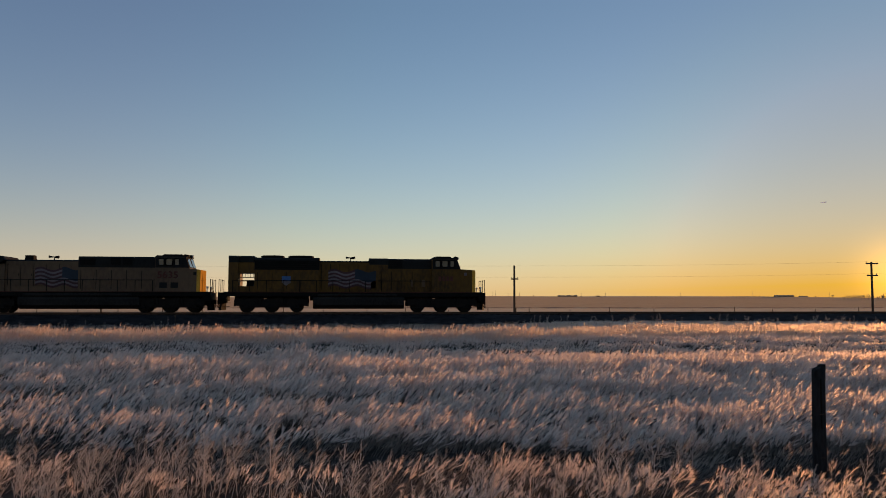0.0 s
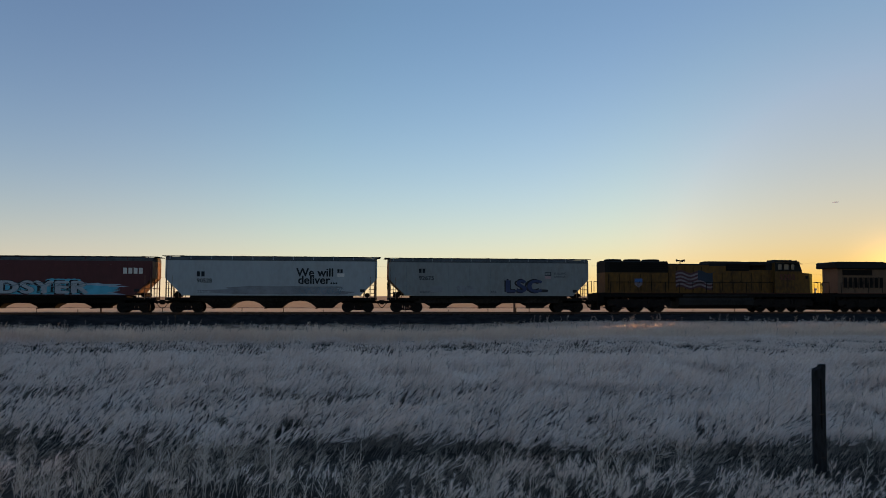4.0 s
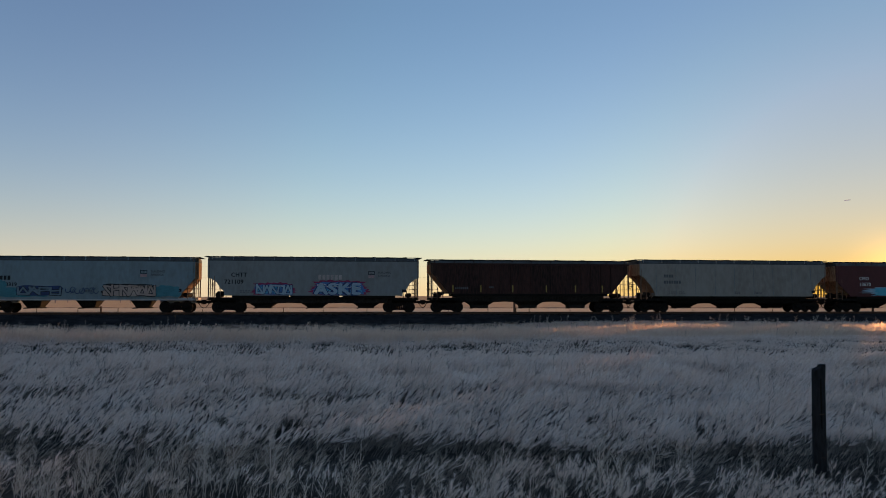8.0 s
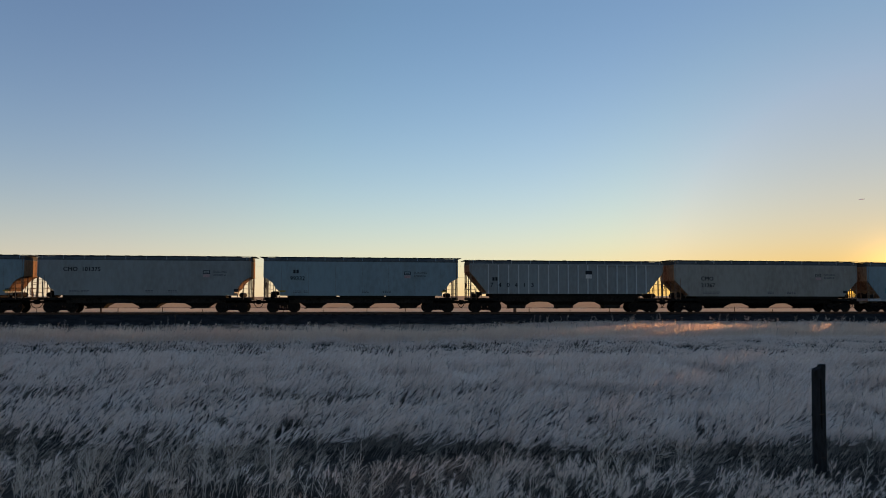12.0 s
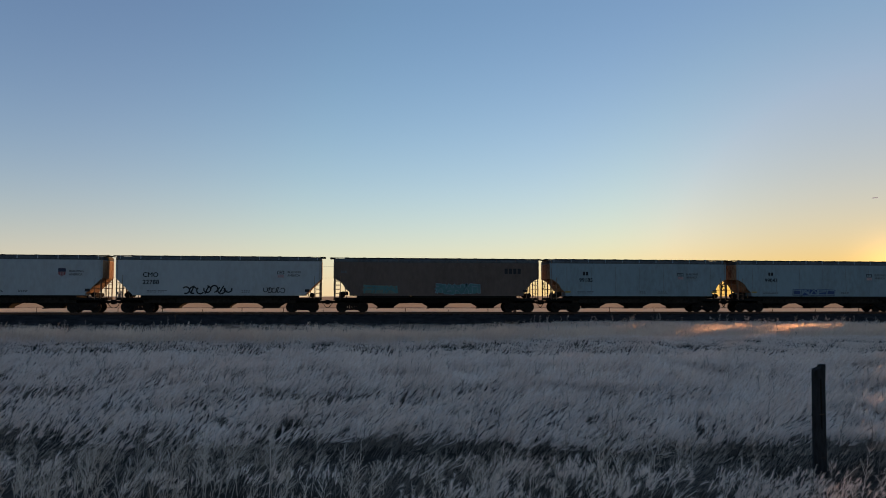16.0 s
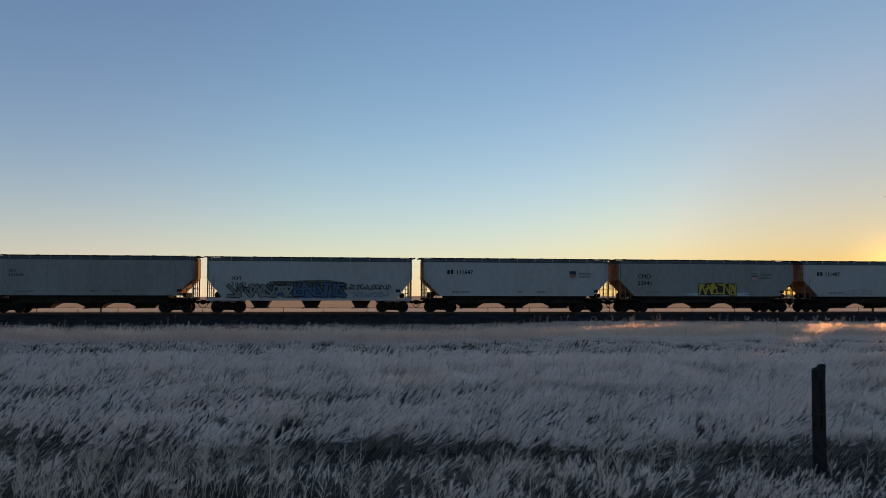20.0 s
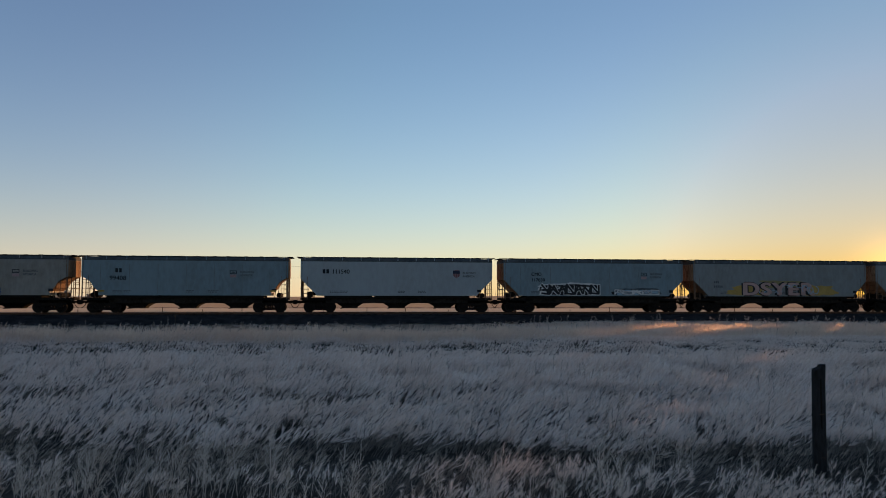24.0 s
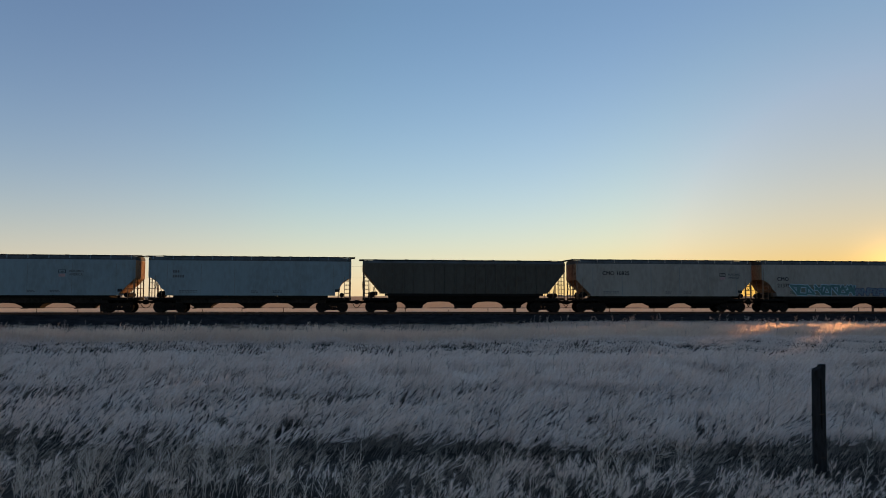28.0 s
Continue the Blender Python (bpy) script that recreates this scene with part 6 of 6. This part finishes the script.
tri_object("straw_stand", plumed_grass(14500, 6, 29.0, 50.0, 0.62, 0.011, 5, 0.3, 0.16, head=0.13, loose=0.2, thin=lambda x, y: (np.interp(y - 5.5 * to_right(x, y), (29.3, 31), (0.0, 1)) * np.interp(y - 11.5 * to_right(x, y), (35.5, 37.5), (1, 0)) * (0.3 + 0.9 * patchy(x, y, 0.6, 6.0))).clip(0, 1)), (STRAW, STRAW), "dense stand of tall straw grass with light frost", "grass")
tri_object("bank_grass", plumed_grass(16000, 6, 43.0, 64.0, 0.32, 0.0105, 3, 0.28, 0.3, thin=lambda x, y: np.where(y > 61.5, 0.0, (patchy(x, y, 0.3, 4.0) * (0.35 + 0.9 * to_right(x, y))).clip(0, 1)), loose=0.2), (STRAW, STRAW), "thin frosted grass towards the railway bank", "grass")


def stubble_rows():
    """Long low rows that run across the far field, their tops uneven: a white verge, a weedy ditch, then cut stalks."""
    chunks = []
    y, step = 77.5, 1.1
    while y < 1500:
        kind, tall = (1, 0.17) if y < 160 else (2, 0.3) if y < 174 else (0, 0.17)
        xs = np.linspace(-0.75 * y - 30, 0.95 * y + 30, 90 if kind != 2 else 220)
        yy = np.full_like(xs, y) + 0.25 * np.sin(xs * 0.31 + y)
        z = ground_z(xs, yy)
        top = z + tall * (1 + 0.3 * gen.random(len(xs))) + 0.03 * np.sin(xs * 0.2 + y)
        if kind == 2:
            top = z + tall * gen.random(len(xs)) ** 1.5
        n = len(xs)
        k = np.arange(n - 1)
        chunks.append((np.concatenate([np.stack([xs, yy, z - 0.05], 1), np.stack([xs + 0.1, yy + 0.05, top], 1)]),
                       np.concatenate([np.stack([k, k + 1, k + n + 1], 1), np.stack([k, k + n + 1, k + n], 1)]), kind))
        y, step = y + step, step * 1.012
    return chunks


tri_object("field_stubble", stubble_rows(), (STUBBLE, WHITE_STRIP, DITCH), "frosted stubble rows of the far field", "stubble")
tri_object("near_grass", plumed_grass(560, 8, 3.8, 7.6, 0.37, 0.0017, 20, 0.42, 0.05, loose=0.3, head=0.08, thin=lambda x, y: (1.7 * patchy(x, y, 1.9, 2.0) - 0.42 + 0.95 * np.interp((x * RIGHT.x + y * RIGHT.y) / y, (-0.1, 0.25), (0, 1))).clip(0, 1)), (STEM, GRASS), "low frosted grass among tall weeds", "grass")
# heads in stem colour too: the hollow's shade is painted into its grass
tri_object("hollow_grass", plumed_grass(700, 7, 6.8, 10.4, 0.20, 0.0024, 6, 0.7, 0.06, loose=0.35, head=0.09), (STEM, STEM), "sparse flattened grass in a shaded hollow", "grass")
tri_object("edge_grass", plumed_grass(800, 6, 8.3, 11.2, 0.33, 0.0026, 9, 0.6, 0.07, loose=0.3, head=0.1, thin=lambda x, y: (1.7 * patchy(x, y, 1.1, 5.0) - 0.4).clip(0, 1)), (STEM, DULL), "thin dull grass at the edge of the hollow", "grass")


def around_grass(tufts, stems, reach, tall, wide):
    """Thin grass over the rest of the land round the viewer."""
    r, a = reach * np.sqrt(gen.random(tufts)), gen.uniform(0, 2 * np.pi, tufts)
    x, y = r * np.cos(a), r * np.sin(a)
    ahead, right = x * FWD.x + y * FWD.y, x * RIGHT.x + y * RIGHT.y
    keep = (y < 60) & (r > 1.2) & ~((ahead > 3.2) & (np.abs(right) < 0.68 * (ahead + 1.5)))
    x, y = np.repeat(x[keep], stems), np.repeat(y[keep], stems)
    n = len(x)
    x, y = x + gen.normal(0, 0.15, n), y + gen.normal(0, 0.15, n)
    way = unit(np.stack([gen.normal(0.45, 0.25, n), gen.normal(0, 0.25, n), np.ones(n)], 1))
    b = gen.uniform(0, np.pi, n)
    side = np.stack([np.cos(b), np.sin(b), np.zeros(n)], 1)
    root = np.stack([x, y, ground_z(x, y) - 0.02], 1)
    return [(*ribbons(root, way, tall * gen.uniform(0.6, 1.2, n), np.full(n, wide), gen.uniform(0.1, 0.3, n), side, 3), 0)]


tri_object("prairie_grass", around_grass(15000, 6, 62.0, 0.42, 0.011) + around_grass(4500, 8, 14.0, 0.38, 0.005), (GRASS,), "frosted prairie grass all round", "grass")


def weeds(n, near, far, tall, branches, wide, seed, spread=1.0, from_right=-999.0, thin=None, clump=1):
    """Branching dead weeds: stems, side shoots and crusted seed heads."""
    x, y = field_points(n, near, far)
    keep = x - y * 0.13 > from_right
    if thin is not None:
        keep &= gen.random(n) < thin(x, y)
    x, y = np.repeat(x[keep], clump), np.repeat(y[keep], clump)
    n = len(x)
    if clump > 1:
        x, y = x + gen.normal(0, 0.13, n), y + gen.normal(0, 0.13, n)
    z = ground_z(x, y)
    h = tall * (0.55 + 0.6 * patchy(x, y, 0.8, seed) + gen.normal(0, 0.12, n)).clip(0.35, 1.5)
    way = unit(np.stack([gen.normal(0.12, 0.14, n), gen.normal(0, 0.14, n), np.ones(n)], 1))
    root = np.stack([x, y, z - 0.03], 1)
    a = gen.uniform(-0.7, 0.7, n)
    side = np.stack([np.cos(a), np.sin(a), np.zeros(n)], 1)
    chunks = [(*ribbons(root, way, h, np.full(n, wide), np.zeros(n), side, 3), 0)]
    for k in range(branches):
        t = gen.uniform(0.3, 0.98, n)
        p = root + way * (h * t)[:, None]
        b = gen.uniform(0, 2 * np.pi, n)
        e = unit(way * gen.uniform(0.7, 1.2, n)[:, None] + spread * 0.62 * np.stack([np.cos(b) + 0.15, np.sin(b), np.zeros(n)], 1))
        L = h * gen.uniform(0.12, 0.36, n) * (1.25 - 0.6 * t)
        chunks.append((*ribbons(p, e, L, np.full(n, wide * 0.7), np.full(n, 0.05), side, 2), 0))
        for j in range(9):
            q = p + e * (L * gen.uniform(0.35, 1.0, n))[:, None]
            f = unit(e + gen.normal(0, 0.6, (n, 3)))
            chunks.append((*ribbons(q, f, h * gen.uniform(0.02, 0.06, n), np.full(n, wide * 0.8), np.zeros(n), unit(gen.normal(0, 1, (n, 3))), 1), 1))
    return chunks


tri_object("tall_weeds", weeds(150, 4.7, 7.2, 0.58, 15, 0.0036, 3.0, clump=2, thin=lambda x, y: np.interp((x * RIGHT.x + y * RIGHT.y) / y, (0.05, 0.3), (1.0, 0.25))), (WEED, WEED), "tall branching dead weeds crusted with frost", "weeds")
tri_object("field_weeds", weeds(500, 9.5, 20, 0.6, 9, 0.004, 5.0), (STEM, WEED), "scattered dead weeds standing in grass", "weeds")
tri_object("verge_grass", plumed_grass(7000, 7, 46.0, 64.0, 0.40, 0.011, 3, 0.25, 0.3, thin=lambda x, y: np.where((y > 61.8) | (y < 46), 0.0, (0.25 + patchy(x, y, 0.25, 9.0)) * (0.15 + 0.85 * to_right(x, y))), loose=0.2), (STRAW, GRASS), "rank frosted grass at the foot of the railway bank", "grass")
tri_object("slope_grass", plumed_grass(9000, 5, 58.5, 67.0, 0.26, 0.010, 3, 0.3, 0.25, thin=lambda x, y: np.where((y > 63.9) | (y < 60.5), 0.0, (1.5 * patchy(x, y, 0.45, 3.5) - 0.35).clip(0, 1)), loose=0.3), (STEM, DULL), "sparse dull grass and weeds at the edge of the ballast", "grass")
tri_object("verge_weeds", weeds(260, 52, 62, 0.85, 10, 0.012, 2.0, 1.2, 4.0), (WEED, WEED), "rank dead weeds along the foot of the bank", "weeds")
tri_object("bank_weeds", weeds(360, 36, 58, 0.6, 10, 0.012, 6.0, 1.2), (STEM, WEED), "tall dead weeds near the railway bank", "weeds")


def skeleton_weed(px, ahead, h, seed, label):
    """A single open umbel of bare stalks."""
    g = random.Random(seed)
    p = spot((px - 784) / 1357 * ahead, ahead)
    b = Build()
    b.rod((0, 0, 0), (0.02, 0, h * 0.55), 0.005, 5, 0.004)
    for i in range(11):
        a = g.uniform(0, 6.28)
        q = Vector((0.02, 0, h * g.uniform(0.45, 0.56)))
        r = q + Vector((math.cos(a) * 0.2, math.sin(a) * 0.2, g.uniform(0.0, 0.2))) * g.uniform(0.6, 1.0)
        b.rod(q, r, 0.0032, 4, 0.0026)
        for j in range(5):
            w = r + Vector((g.uniform(-0.06, 0.06), g.uniform(-0.06, 0.06), g.uniform(-0.01, 0.06)))
            b.rod(r.lerp(q, 0.12 * j), w, 0.0022, 4, 0.004)
    return tagged(part("dead_umbel", b, WEED, at=pose(p.x, p.y, float(ground_z(p.x, p.y)) - 0.02)), label, "weed", "dead umbels by the post")


skeleton_weed(1216, 7.9, 0.62, 1, "round dead umbel of bare frosted stalks")
skeleton_weed(1150, 8.0, 0.55, 2, "dead umbel of bare stalks among grass")

# a short vapour trail that drifts along, high and far
trail = tagged(part("vapour_trail", Build().rings([[(x, -r * math.cos(k * 0.52 - 1.57), r * math.sin(k * 0.52 - 1.57)) for k in range(7)] for x, r in ((-19, 0.4), (-10, 2.2), (5, 2.8), (15, 2.2), (19, 0.4))], caps=False, closed=False), grass_mat("vapour", (0.60, 0.70, 0.88), (0.64, 0.72, 0.88), 0.5)), "short pale vapour trail of a far aircraft", "vapour trail")
TRAIL_AHEAD = 4000.0


def trail_pose(px, py):
    p = spot((px - 784) / 1357 * TRAIL_AHEAD, TRAIL_AHEAD, up(py, TRAIL_AHEAD))
    return pose(p.x, p.y, p.z, 0, -6, -math.degrees(THETA))


# ---- motion ----
def motions():
    """The train runs at an even speed; its wheels turn with it."""
    for car, mid in TRAIN:
        walk(car, [(t, pose(TRACK_X0 + mid + SPEED * t, TRACK_Y, RAIL_Z)) for t in (0, 7, 14, 21, 28)])
    walk(trail, [(t, trail_pose(x, y)) for t, x, y in ((0, 1461, 357), (3, 1477, 357), (8, 1503, 353), (11, 1522, 352), (17, 1558, 348), (28, 1622, 342))])
    lead = {}
    for ws, r in ROLLING:
        if r not in lead:
            step = math.degrees(SPEED / FPS / r)
            walk(ws, [(k / FPS, pose(0, 0, 0, 0, (step * k + 180) % 360 - 180, 0)) for k in range(int(SECONDS * FPS) + 1)])
            lead[r] = ws.animation_data
        else:
            keys = ws.animation_data_create()
            ws.rotation_mode = "QUATERNION"
            keys.action = lead[r].action
            keys.action_slot = lead[r].action_slot


motions()
